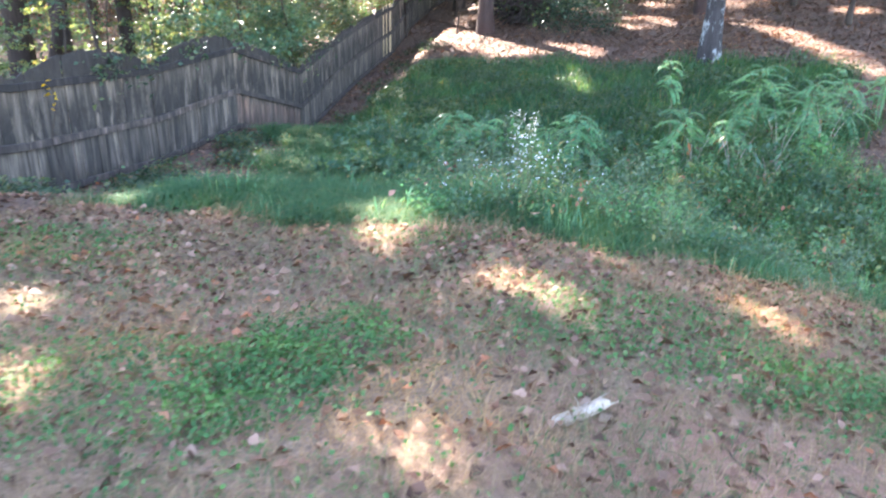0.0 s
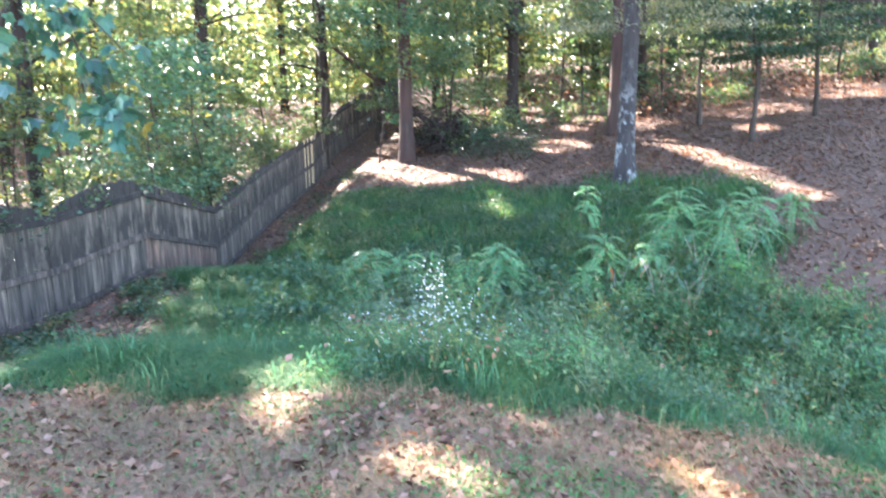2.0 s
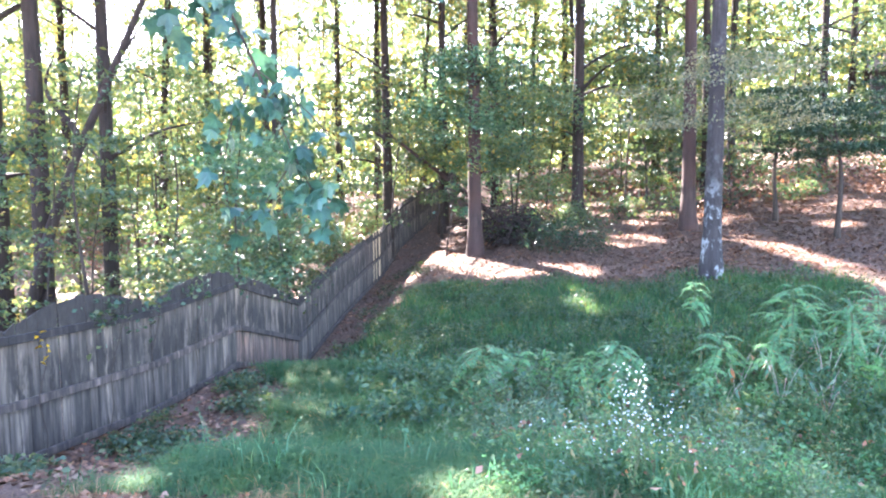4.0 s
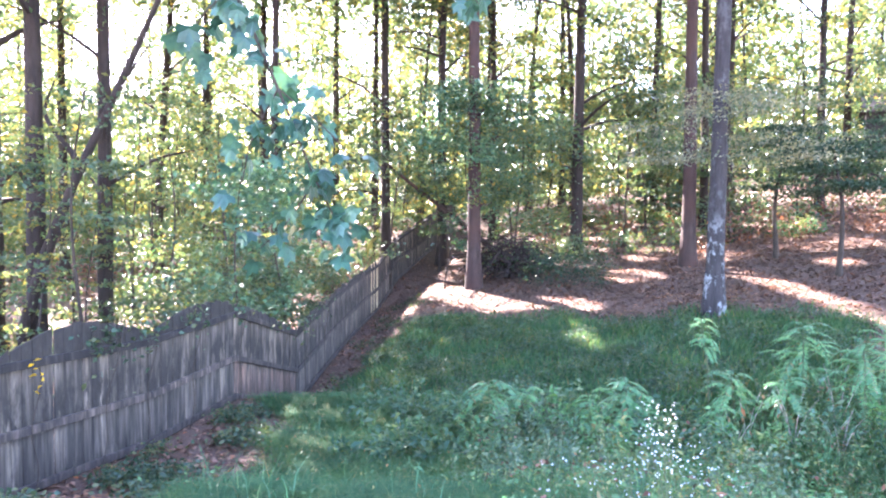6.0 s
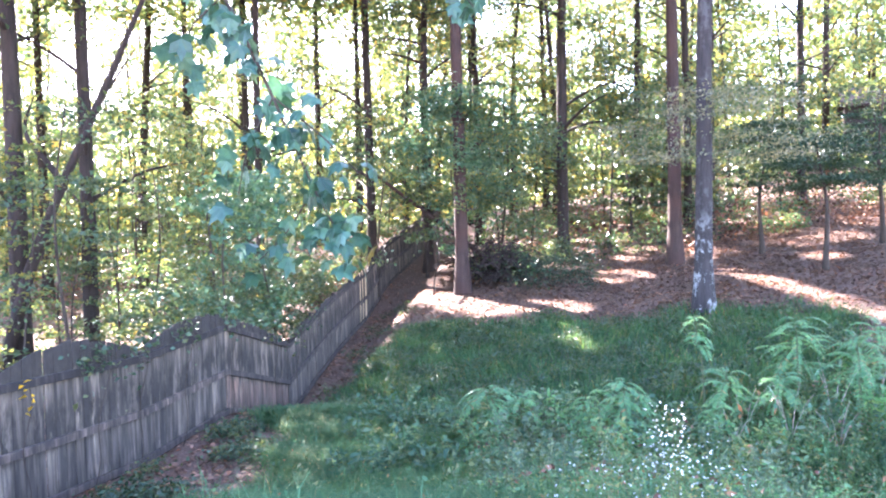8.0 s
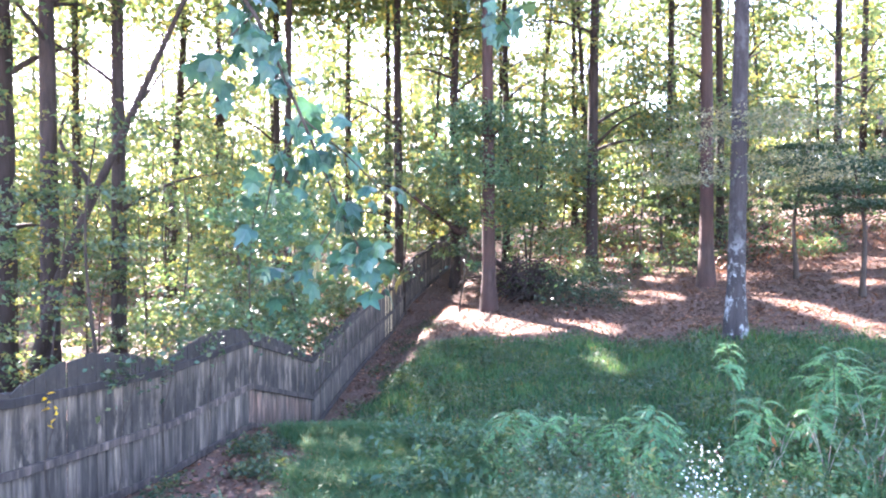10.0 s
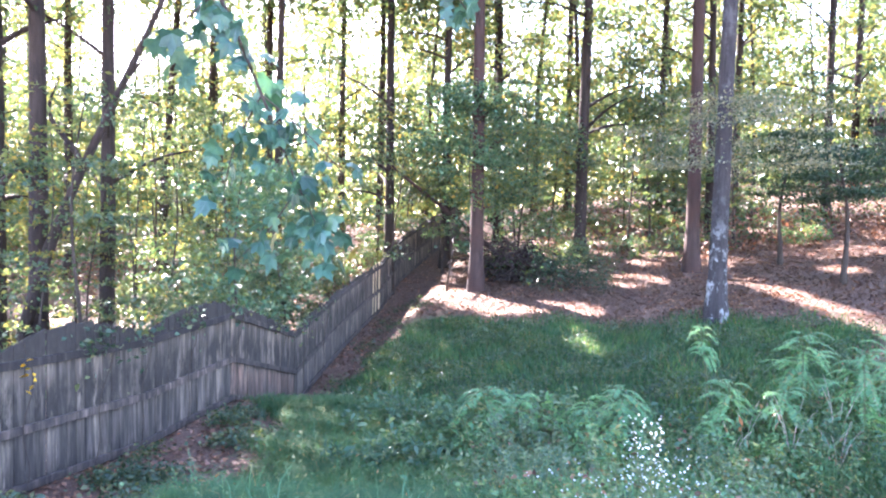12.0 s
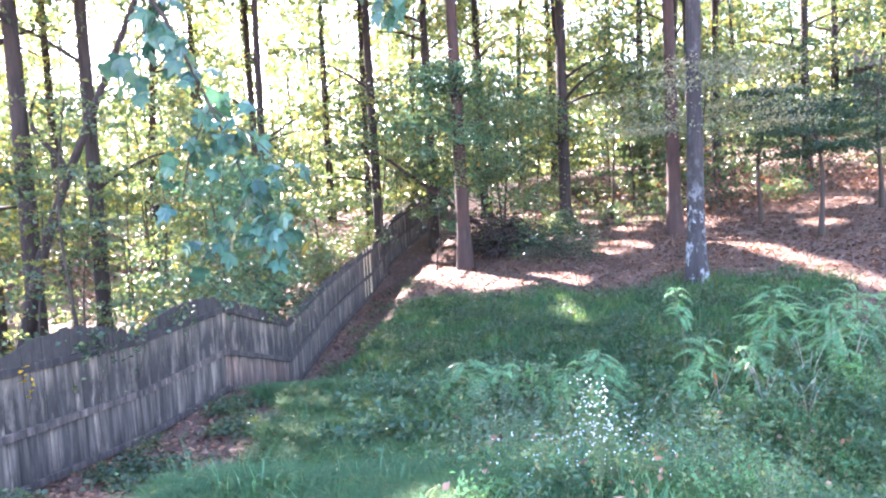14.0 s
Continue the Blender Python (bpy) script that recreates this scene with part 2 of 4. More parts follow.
def tube(path, radii, sides=8, wob=0.0):
    """A tapered tube along a path of points; returns verts, faces."""
    path = np.asarray(path, float)
    n = len(path)
    t = unit(np.gradient(path, axis=0))
    ref = np.array([1.0, 0, 0]) if abs(t[0][0]) < 0.8 else np.array([0, 1.0, 0])
    u = unit(np.cross(t, ref))
    w = np.cross(t, u)
    ang = np.arange(sides) * 2 * np.pi / sides
    r = np.asarray(radii, float)[:, None] * (1 + wob * rng.normal(size=(n, sides)))
    v = path[:, None] + (np.cos(ang)[None, :, None] * u[:, None] + np.sin(ang)[None, :, None] * w[:, None]) * r[:, :, None]
    i = np.arange(n - 1)[:, None] * sides
    j = np.arange(sides)[None]
    k = (j + 1) % sides
    f = np.stack([i + j, i + k, i + k + sides, i + j + sides], -1).reshape(-1, 4)
    return v.reshape(-1, 3), f


def merge(pieces):
    vs, fs, o = [], [], 0
    for v, f in pieces:
        vs.append(v)
        fs.append(f + o)
        o += len(v)
    return np.concatenate(vs), np.concatenate(fs)


def smooth01(a, b, x):
    t = np.clip((x - a) / (b - a), 0, 1)
    return t * t * (3 - 2 * t)


# ---------- the lie of the land ----------
def fence_x(y):
    return np.where(y < 12.6, -3.65 - 0.16 * (12.6 - y) - 0.012 * np.clip(12.6 - y, 0, 20) ** 2, np.where(y < 15.15, -3.65 + 0.196 * (y - 12.6), -3.15 + 0.075 * (y - 15.15) + 0.085 * np.maximum(0, y - 24.35)))


def fence_foot(y):
    """The height of the ground along the fence: down to the bank, then through the hollow and up."""
    return np.interp(y, (-2, 3, 5.4, 7.7, 10.2, 12.6, 15.15, 17.5, 19.8, 22, 24.35, 28), (1.3, 0.95, 0.42, 0.17, 0.06, 0.14, -0.58, -0.3, -0.05, 0.1, 0.25, 0.8))


def ground_z(x, y):
    x, y = np.asarray(x, float), np.asarray(y, float)
    right = np.maximum(0, x - 1.5)
    near = 1.42 - 0.07 * np.clip(y, -30, 6) - 0.10 * np.minimum(right, 4) ** 1.5
    near = near - 0.86 * smooth01(4.9, 8.6, y + 0.45 * np.minimum(right, 4)) - 0.02 * np.clip(y - 8.5, 0, 4) - 0.21 * np.clip(y - 12.5, 0, 12)
    rise = -1.72 + 0.13 * np.clip(x, -8, 22) + 0.11 * np.clip(y, -20, 46)
    rise = rise + 0.02 * np.clip(y - 46, 0, 400) ** 0.8
    k = 0.12
    h = np.clip(0.5 + 0.5 * (near - rise) / k, 0, 1)
    z = rise * (1 - h) + near * h + k * h * (1 - h)
    w = smooth01(1.8, 0.2, np.abs(x - fence_x(y))) * smooth01(27, 24.5, y) * smooth01(1, 4, y)
    z = z * (1 - w) + fence_foot(y) * w
    z = z + (1 - w) * 0.035 * np.sin(1.7 * x + 0.6 * y) * np.sin(1.1 * y - 0.4 * x + 1) + 0.015 * np.sin(4.1 * x + 1.3) * np.sin(3.7 * y)
    return z


def edge_y(x):
    """Where the dry lawn ends and the rank growth begins."""
    return 4.5 - 0.12 * np.clip(x, -2.5, 2) + 0.12 * np.sin(2.3 * x) + 0.10 * np.sin(5.1 * x + 1)


def green_zone(x, y):
    """1 where grass and weeds cover the soil, 0 on bare leaf litter."""
    g = smooth01(0, 0.25, y - edge_y(x))
    far = np.interp(x, (-2, 0, 2.4, 4.2, 6.2, 7.8, 8.7), (21.9, 20.6, 19.1, 17.8, 17.7, 16.9, 16.1)) + 0.3 * np.sin(2.1 * x + 2) + 0.22 * np.sin(5.3 * x + 1.3 * y)
    g = g * smooth01(0.9, -0.9, y - far)
    strip = np.interp(y, (4, 5.2, 7, 9, 10.6, 11.4, 12.1, 13.5, 14.8, 16, 17.6, 19, 21, 24), (3.3, 3.0, 2.5, 2.0, 1.85, 1.45, 0.6, 0.35, 0.45, 0.7, 0.95, 1.25, 1.5, 1.6))
    path = fence_x(y) + strip + 0.15 * np.sin(2.3 * y) + 0.1 * np.sin(5 * y + x)
    g = g * smooth01(-0.25, 0.25, x - path)
    g = g * smooth01(0.5, -0.4, x - np.interp(y, (4, 6.5, 8.5, 10, 12, 15, 18, 20), (11, 10, 6.8, 6.3, 7.0, 8.0, 8.3, 8.0)) + 0.3 * np.sin(1.9 * y))
    return g


def axis(lo, hi, step, far):
    a = list(np.arange(lo, hi, step))
    d, p, q = step, a[0], a[-1]
    left, rgt = [], []
    while q < far:
        d *= 1.35
        q += d
        p -= d
        left.append(p)
        rgt.append(q)
    return np.array(left[::-1] + a + rgt)


def build_ground():
    xs, ys = axis(-9, 14, 0.16, 900), axis(-3, 32, 0.16, 900)
    gx, gy = np.meshgrid(xs, ys)
    gz = ground_z(gx, gy)
    ny, nx = gx.shape
    i = (np.arange(ny - 1)[:, None] * nx + np.arange(nx - 1)[None]).ravel()
    me = mesh_np("ground", np.stack([gx, gy, gz], -1).reshape(-1, 3), np.stack([i, i + 1, i + nx + 1, i + nx], 1), M_GROUND, True)
    zone = me.attributes.new("zone", "FLOAT_COLOR", "POINT")
    x, y = gx.ravel(), gy.ravel()
    dry = smooth01(0.3, -0.1, y - edge_y(x))
    clay = dry * np.maximum(smooth01(1.3, 0.5, np.hypot((x - 2.1) / 1.1, (y - 1.35) / 0.75)), np.maximum(smooth01(1.2, 0.6, np.hypot((x + 0.4) / 0.35, (y - 1.95) / 0.25)), 0.35 * smooth01(3, 1, y)))
    green = green_zone(x, y)
    zone.data.foreach_set("color", np.stack([dry, green, clay, np.ones_like(x)], 1).astype(np.float32).ravel())
    tagged(new("ground", me), "sloping yard soil with leaf litter, dry lawn and red clay", "ground", kind="structure")


build_ground()


# ---------- fence ----------
def box_mesh(name, sx, sy, sz, mat, bevel=0.004):
    bm = bmesh.new()
    bmesh.ops.create_cube(bm, size=1)
    bmesh.ops.scale(bm, vec=(sx, sy, sz), verts=bm.verts)
    bmesh.ops.translate(bm, vec=(0, 0, sz / 2), verts=bm.verts)
    bmesh.ops.bevel(bm, geom=bm.edges[:], offset=bevel, segments=1, affect="EDGES")
    me = bpy.data.meshes.new(name)
    bm.to_mesh(me)
    bm.free()
    me.materials.append(mat)
    return me


PICKET_NEW = box_mesh("picket", 0.1435, 0.019, 1.62, M_NEWWOOD)
POST = box_mesh("post", 0.095, 0.095, 1.62, M_WOOD, 0.008)


def sheared_rail(length, drop, z, height, depth, off):
    """A rail between two posts that follows the fall of the ground."""
    bm = bmesh.new()
    bmesh.ops.create_cube(bm, size=1)
    bmesh.ops.scale(bm, vec=(length, depth, height), verts=bm.verts)
    bmesh.ops.bevel(bm, geom=bm.edges[:], offset=0.006, segments=1, affect="EDGES")
    for v in bm.verts:
        v.co.z += z + drop * (v.co.x / length + 0.5)
        v.co.x += length / 2
        v.co.y += off
    me = bpy.data.meshes.new("rail")
    bm.to_mesh(me)
    bm.free()
    return me


def picket_mesh(left, right, mat):
    """A fence board whose top is cut along the panel's arch, with eased edges."""
    w, d, e = 0.0715, 0.0095, 0.003
    ring = [(-w + e, -d), (w - e, -d), (w, -d + e), (w, d), (-w, d), (-w, -d + e)]
    v = [(x, y, 0.0) for x, y in ring] + [(x, y, left + (right - left) * (x / (2 * w) + 0.5)) for x, y in ring]
    bm = bmesh.new()
    v = [bm.verts.new(p) for p in v]
    for k in range(6):
        bm.faces.new((v[k], v[(k + 1) % 6], v[6 + (k + 1) % 6], v[6 + k]))
    bm.faces.new(v[6:])
    bm.faces.new(v[5::-1])
    me = bpy.data.meshes.new("picket")
    bm.to_mesh(me)
    bm.free()
    me.materials.append(mat)
    return me


def fence_panel(p0, p1, new_boards=0, arch=(1.54, 1.86, (0, 0)), reddish=False):
    a, b = Vector(p0), Vector(p1)
    flat = Vector((b.x - a.x, b.y - a.y, 0))
    length, drop = flat.length, b.z - a.z
    m = Matrix.Translation(a) @ Matrix.Rotation(math.atan2(flat.y, flat.x), 4, "Z")
    label = "weathered grey wooden fence panel with blackened arched top"
    if new_boards:
        label = "weathered wooden fence panel with newer pale boards"
    elif reddish:
        label = "weathered fence panel, reddish below, with blackened arched top"
    ob = empty("fence_panel", m, label, "fence", "fence panels along the woods")
    part("post", POST, ob, at=pose(0, 0.085, -0.05))
    count = int(length // 0.146)
    pitch = length / count
    valley, peak, ends = arch

    def top(s):
        return valley + (peak - valley) * max(0.0, math.sin(math.pi * s)) ** 0.75 + ends[0] * (1 - s) + ends[1] * s

    for k in range(count):
        x = (k + 0.5) * pitch
        fresh = new_boards and k in (count - 1, count - 2, count - 5, count - 8)
        nick = 0.012 * rng.normal()
        me = PICKET_NEW if fresh else picket_mesh(top(k / count) + nick, top((k + 1) / count) + nick, M_WOODRED if reddish else M_WOOD)
        part("picket", me, ob, at=pose(x, 0.022 + 0.003 * rng.normal(), drop * x / length + 0.008 * rng.normal(), 0, 0.2 * rng.normal(), 0.6 * rng.normal()))
    for z, h in ((0.10, 0.095), (0.74, 0.095), (1.47, 0.095)):
        me = sheared_rail(length, drop, z, h, 0.045, -0.02)
        me.materials.append(M_TOP if z > 1.4 else M_RAIL)
        part("rail", me, ob)
    return ob


def build_fence():
    near = [(-3.65 - 0.16 * d - 0.012 * d * d, 12.6 - d) for d in (0, 2.42, 4.82, 7.2, 9.55, 11.9, 14.2)][::-1]
    far = [(-3.15 + 0.075 * d + 0.085 * max(0, d - 9.2), 15.15 + d) for d in (0, 2.3, 4.6, 6.9, 9.2, 11.6, 14.0, 16.4, 18.8, 21.2, 23.6)]
    pts = near + far
    zs = [float(ground_z(x, y)) for x, y in pts]
    for k in range(len(pts) - 1):
        a, b = (*pts[k], zs[k] - 0.02), (*pts[k + 1], zs[k + 1] - 0.02)
        arch = (1.54, 1.84, (0, 0)) if k < 5 else (1.54, 1.74, (0, 0.12)) if k == 5 else (1.54, 1.60, (0.12, 0)) if k == 6 else (1.52, 1.62, (0, 0))
        fence_panel(a, b, 3 if abs(pts[k + 1][1] - 24.35) < 0.3 else 0, arch, k == 6)


build_fence()


# ---------- trees ----------
BEAMS = []     # sunlit spots on the ground: place, radius; the crowns are open along these


def keep_open(v, f):
    """Leaves that do not stand in the gaps of the canopy."""
    c = v.reshape(-1, 4, 3).mean(1)
    s = np.array(SUN)
    keep = np.ones(len(c), bool)
    for p, r in BEAMS:
        d = c - np.array(p)
        along = d @ s
        off = np.linalg.norm(d - along[:, None] * s, axis=1)
        keep &= ~((off < r + 0.15) & (along > 1.0))
    v = v.reshape(-1, 4, 3)[keep].reshape(-1, 3)
    return v, np.arange(len(v)).reshape(-1, 4)


def crown_points(n_clumps, per, lo, hi, radius, flat, axis_at):
    """Clumped leaf centres round a trunk line axis_at(z)."""
    z = rng.uniform(lo, hi, n_clumps)
    rel = (z - lo) / (hi - lo)
    rad = radius * (0.35 + 0.65 * np.sin(np.pi * np.clip(0.15 + 0.8 * rel, 0, 1)))
    r = rad * np.sqrt(rng.uniform(0.04, 1, n_clumps))
    a = rng.uniform(0, 2 * np.pi, n_clumps)
    c = axis_at(z) + np.stack([r * np.cos(a), r * np.sin(a), 0 * z], 1)
    spread = radius * rng.uniform(0.14, 0.3, n_clumps)
    p = np.repeat(c, per, 0) + rng.normal(size=(n_clumps * per, 3)) * np.repeat(spread, per)[:, None] * np.array([1, 1, flat])
    return c, p


def tree(kind, label, x, y, dia, height, lean=(0, 0), crown=(9, 0, 3.2), clumps=40, per=45, leaf=0.3, flat=0.6, bark=None, leaves=None, limbs=8, low=None, curve=0.25, group=""):
    z0 = float(ground_z(x, y)) - 0.08
    ob = empty(kind, pose(x, y, z0), label, "tree", group)
    n = 22
    h = np.linspace(0, 1, n)
    ph = rng.uniform(0, 6.28, 2)
    bend = curve * np.stack([np.sin(h * 5 + ph[0]) - math.sin(ph[0]), np.sin(h * 4 + ph[1]) - math.sin(ph[1])], 1) * h[:, None]
    path = np.stack([lean[0] * h * height + bend[:, 0], lean[1] * h * height + bend[:, 1], h * height], 1)
    rad = dia / 2 * (1 - 0.72 * h) * (1 + 0.45 * np.exp(-h * height / 0.35))
    pieces = [tube(path, rad, 12, 0.03)]

    def axis_at(z):
        q = np.clip(z / height, 0, 1)
        return np.stack([np.interp(q, h, path[:, 0]), np.interp(q, h, path[:, 1]), z], 1)

    lo, hi, rc = crown[0], crown[1] or height, crown[2]
    c, p = crown_points(clumps, per, lo, hi, rc, flat, axis_at)
    sizes = rng.uniform(0.7, 1.3, len(p)) * leaf
    sets = [leaf_quads(p, sizes, 0.35)]
    ends = list(c[rng.permutation(len(c))[:limbs]])
    if low:
        lc, lp = crown_points(low[0], low[1], low[2], low[3], low[4], 0.22, axis_at)
        sets.append(leaf_quads(lp, rng.uniform(0.7, 1.3, len(lp)) * low[5], 0.35))
        ends += list(lc[rng.permutation(len(lc))[:max(4, low[0] // 3)]])
    for e in ends:
        zb = max(0.3, e[2] - 0.45 * np.hypot(e[0], e[1]) * rng.uniform(0.3, 1.2))
        s = axis_at(np.array([min(zb, height * 0.97)]))[0]
        q = np.linspace(0, 1, 6)[:, None]
        mid = s + (e - s) * q + np.array([0, 0, 1.0]) * np.sin(q * np.pi) * 0.08 * np.linalg.norm(e - s)
        r0 = float(np.interp(zb / height, h, rad)) * 0.4
        pieces.append(tube(mid, r0 * np.linspace(1, 0.15, 6), 5, 0.05))
    v, f = merge(pieces)
    part("trunk", mesh_np("trunk", v, f, bark or M_BARK, True), ob)
    v, f = merge(sets)
    v, f = keep_open(v + np.array([x, y, z0]), f)
    if len(v):
        part("crown", mesh_np("crown", v - np.array([x, y, z0]), f, leaves or M_CROWN), ob)
    return ob


def spot(x, y, r):
    BEAMS.append(((x, y, float(ground_z(x, y))), r))


for sx, sy, sr in ((-0.9, 24.4, 0.42), (-0.3, 23.7, 0.55), (0.3, 22.6, 0.5), (1.0, 21.5, 0.42), (5.3, 23.0, 0.6), (5.0, 22.8, 0.35), (3.3, 20.2, 0.35), (2.5, 20.8, 0.3), (6.3, 25.5, 0.4),
                   (7.75, 22.3, 0.3), (7.9, 21.7, 0.3), (8.1, 21.0, 0.3), (8.25, 20.2, 0.26), (8.4, 19.5, 0.24), (8.48, 18.8, 0.26), (8.55, 18.1, 0.26), (8.6, 17.4, 0.3), (8.68, 16.7, 0.3), (8.78, 16.0, 0.22), (8.9, 15.3, 0.2), (9.05, 14.6, 0.2), (10.7, 21.5, 0.3), (-0.95, 25.4, 0.5), (-0.7, 26.3, 0.42), (-1.05, 27.3, 0.4), (0.0, 23.5, 0.6), (0.75, 22.2, 0.5), (1.6, 21.2, 0.35), (2.0, 21.0, 0.3), (6.86, 26.9, 0.4), (0.35, 4.75, 0.2), (0.26, 4.1, 0.08), (1.27, 3.36, 0.05), (3.04, 3.26, 0.03),
                   (1.65, 3.0, 0.02), (2.92, 17.9, 0.05), (2.95, 17.1, 0.08), (3.0, 16.4, 0.03), (0.84, 1.35, 0.1), (-1.42, 2.54, 0.12), (-0.9, 1.6, 0.07), (3.9, 9.2, 0.08), (-2.2, 5.3, 0.12)):
    spot(sx, sy, sr)

BEAMS.append(((-2.5, 23.9, 1.3), 0.55))
BEAMS.append(((3.95, 12.3, 1.65), 0.1))
BEAMS.append(((-0.7, 22.8, 5.8), 0.25))
for bx, by, bz, br in ((10.0, 28.0, 5.5, 0.9), (12.5, 29.0, 6.3, 1.0), (14.2, 27.5, 5.0, 0.8), (16.5, 28.5, 6.5, 1.0), (8.5, 29.0, 6.4, 0.8), (11.5, 31.0, 8.5, 1.0), (5.2, 30.0, 6.5, 0.8), (15.0, 31.0, 9.0, 1.0)):
    BEAMS.append(((bx, by, bz), br))
gaps = np.random.default_rng(21)
for _k in range(36):
    sy = gaps.uniform(12, 32)
    sx = float(fence_x(np.array(sy))) - gaps.uniform(3.5, 11)
    BEAMS.append(((sx, sy, float(ground_z(sx, sy)) + gaps.uniform(0, 3)), gaps.uniform(0.3, 0.6)))
for _k in range(38):
    spot(gaps.uniform(-2, 18), gaps.uniform(24.5, 40), gaps.uniform(0.15, 0.5))

tree("pine_tree", "tall pine with pale lichen patches on grey bark", 6.02, 17.84, 0.42, 24, (0.012, 0), (11, 0, 3.5), 60, 60, 0.3, bark=M_LICHEN, limbs=10, curve=0.1)
tree("pine_tree", "tall straight pine with reddish brown bark", 7.12, 23.6, 0.44, 24, (0.003, 0), (10, 0, 3.5), 60, 60, 0.3, bark=M_PINE, limbs=8, curve=0.08)
tree("pine_tree", "tall pine with reddish base beside a brush heap", 0.57, 24.0, 0.44, 24, (0, 0), (10, 0, 3.5), 60, 60, 0.3, bark=M_PINE, low=(16, 150, 2.6, 6.0, 2.0, 0.12), limbs=8, curve=0.08)

# other trunks of the wood: x, y, diameter, lean
WOOD = ((4.3, 27.5, 0.44, 0.0), (-2.75, 29.8, 0.38, 0.0), (-4.2, 39, 0.36, 0.005), (-6.8, 43, 0.42, 0.0), (-8.0, 32, 0.36, 0.0), (-9.35, 20.2, 0.42, 0.01),
        (-10.3, 18.6, 0.5, 0.0), (-11.73, 19.0, 0.7, 0.0), (-15.2, 22, 0.4, 0.0), (8.4, 33, 0.36, 0.0), (9.6, 30, 0.34, 0.0), (14.5, 31, 0.34, 0.0), (1.6, 34, 0.34, 0.0),
        (18.0, 29, 0.36, 0.0), (-6.2, 26, 0.3, 0.0), (12.6, 36, 0.4, 0.0), (-15.5, 30, 0.4, 0.0), (-1.0, 45, 0.4, 0.0), (6.0, 44, 0.4, 0.0), (20, 40, 0.4, 0.0), (-12.5, 38, 0.4, 0.0))
# nearer crowns, above the view, are thickened to shade the yard
for tx, ty, td, tl in WOOD:
    tree("woodland_tree", "tall slender woodland tree with dark furrowed bark", tx, ty, td, rng.uniform(20, 25), (tl, 0), (12.0, 0, 4.3), 60 if tx > 5 else 125 if ty < 28 else 100, 64, 0.42 if ty < 28 else 0.36,
         low=(18 if tx > -7 else 8, 130, 3.0, 13, 3.4, 0.17), limbs=8, curve=0.12, group="woodland trees")

# ---------- the wood behind ----------
def scatter(n, x0, x1, y0, y1, ok=None):
    out = []
    while len(out) < n:
        p = rng.uniform((x0, y0), (x1, y1))
        if ok is None or ok(p[0], p[1]):
            out.append((float(p[0]), float(p[1])))
    return out


def in_wood(x, y):
    left = y > 7 and x < fence_x(np.array(y)) - 2.0
    return abs(x) < 0.78 * y + 9 and (left or y > 26) and min(abs(x - a) + abs(y - b) for a, b, _, _ in WOOD) > 1.2


for tx, ty in scatter(34, -34, 36, 27, 62, in_wood):
    tree("woodland_tree", "tall slender woodland tree with dark furrowed bark", tx, ty, rng.uniform(0.2, 0.42), rng.uniform(18, 25), (rng.normal() * 0.022, 0), (9, 0, 3.6), 14 if tx > 5 else 26, 36, 0.26,
         low=(30, 120, 1.5, 14, 3.5, 0.20), limbs=9, curve=0.45, group="woodland trees")
# added trees; high crowns out of view, kept dense to hold sun off the yard
for tx, ty in scatter(6, -24, -8, 8, 26, in_wood):
    tree("woodland_tree", "tall slender woodland tree with dark furrowed bark", tx, ty, rng.uniform(0.16, 0.36), rng.uniform(17, 23), (rng.normal() * 0.02, 0), (12, 0, 4.2), 125, 64, 0.42,
         low=(6, 110, 2.5, 7, 2.6, 0.15), limbs=7, curve=0.25, group="woodland trees")
# added trees outside the view on the right; their crowns block skylight
for tx, ty in ((13.5, 9), (16.5, 15), (19, 22), (15.5, 4), (21, 9), (12.8, -1)):
    tree("woodland_tree", "tall slender woodland tree with dark furrowed bark", tx, ty, 0.35, 23, (0, 0), (7, 0, 4.2), 60, 55, 0.32, limbs=7, group="woodland trees")


def sapling(x, y, h, dia, lo, rad, clumps, per, leaf, leaves, label="slim young tree with level sprays of green leaves", flat=0.16, lean=(0, 0)):
    return tree("young_tree", label, x, y, dia, h, lean, (lo, h, rad), clumps, per, leaf, flat, M_TWIG, leaves, limbs=clumps // 2, curve=0.2, group="young trees in the wood")


def in_left(x, y):
    return fence_x(np.array(y)) - 11 < x < fence_x(np.array(y)) - 1.9


def in_far(x, y):
    return abs(x) < 0.7 * y + 2 and (x > fence_x(np.array(y)) + 2.6 or x < fence_x(np.array(y)) - 1.5)


for tx, ty in scatter(22, -17, -4, 10.5, 32, in_left):
    sapling(tx, ty, rng.uniform(3.5, 7), rng.uniform(0.05, 0.1), 0.6, rng.uniform(1.1, 1.7), 20, 60, 0.12, M_UNDER if rng.uniform() < 0.6 else M_CROWN)
for tx, ty in scatter(34, -24, 30, 27, 46, in_far):
    sapling(tx, ty, rng.uniform(4.5, 9.5), rng.uniform(0.06, 0.12), 0.9, rng.uniform(1.4, 2.4), 28, 70, 0.17, M_UNDER if rng.uniform() < 0.5 else M_CROWN)
for tx, ty in scatter(12, -24, -5, 25, 46, lambda x, y: x < fence_x(np.array(y)) - 1.5 and x > -0.62 * y):
    sapling(tx, ty, rng.uniform(5, 9), 0.09, 0.8, 2.2, 28, 75, 0.17, M_UNDER)
for tx, ty in ((-2.2, 25.8), (2.0, 26.2), (3.4, 29.5), (-0.6, 27.8), (6.2, 28.5), (9.6, 27.2), (12.6, 28.6), (16.0, 27.5)):
    sapling(tx, ty, rng.uniform(4.5, 7.5), 0.09, 1.4, 2.0, 28, 90, 0.14, M_UNDER)
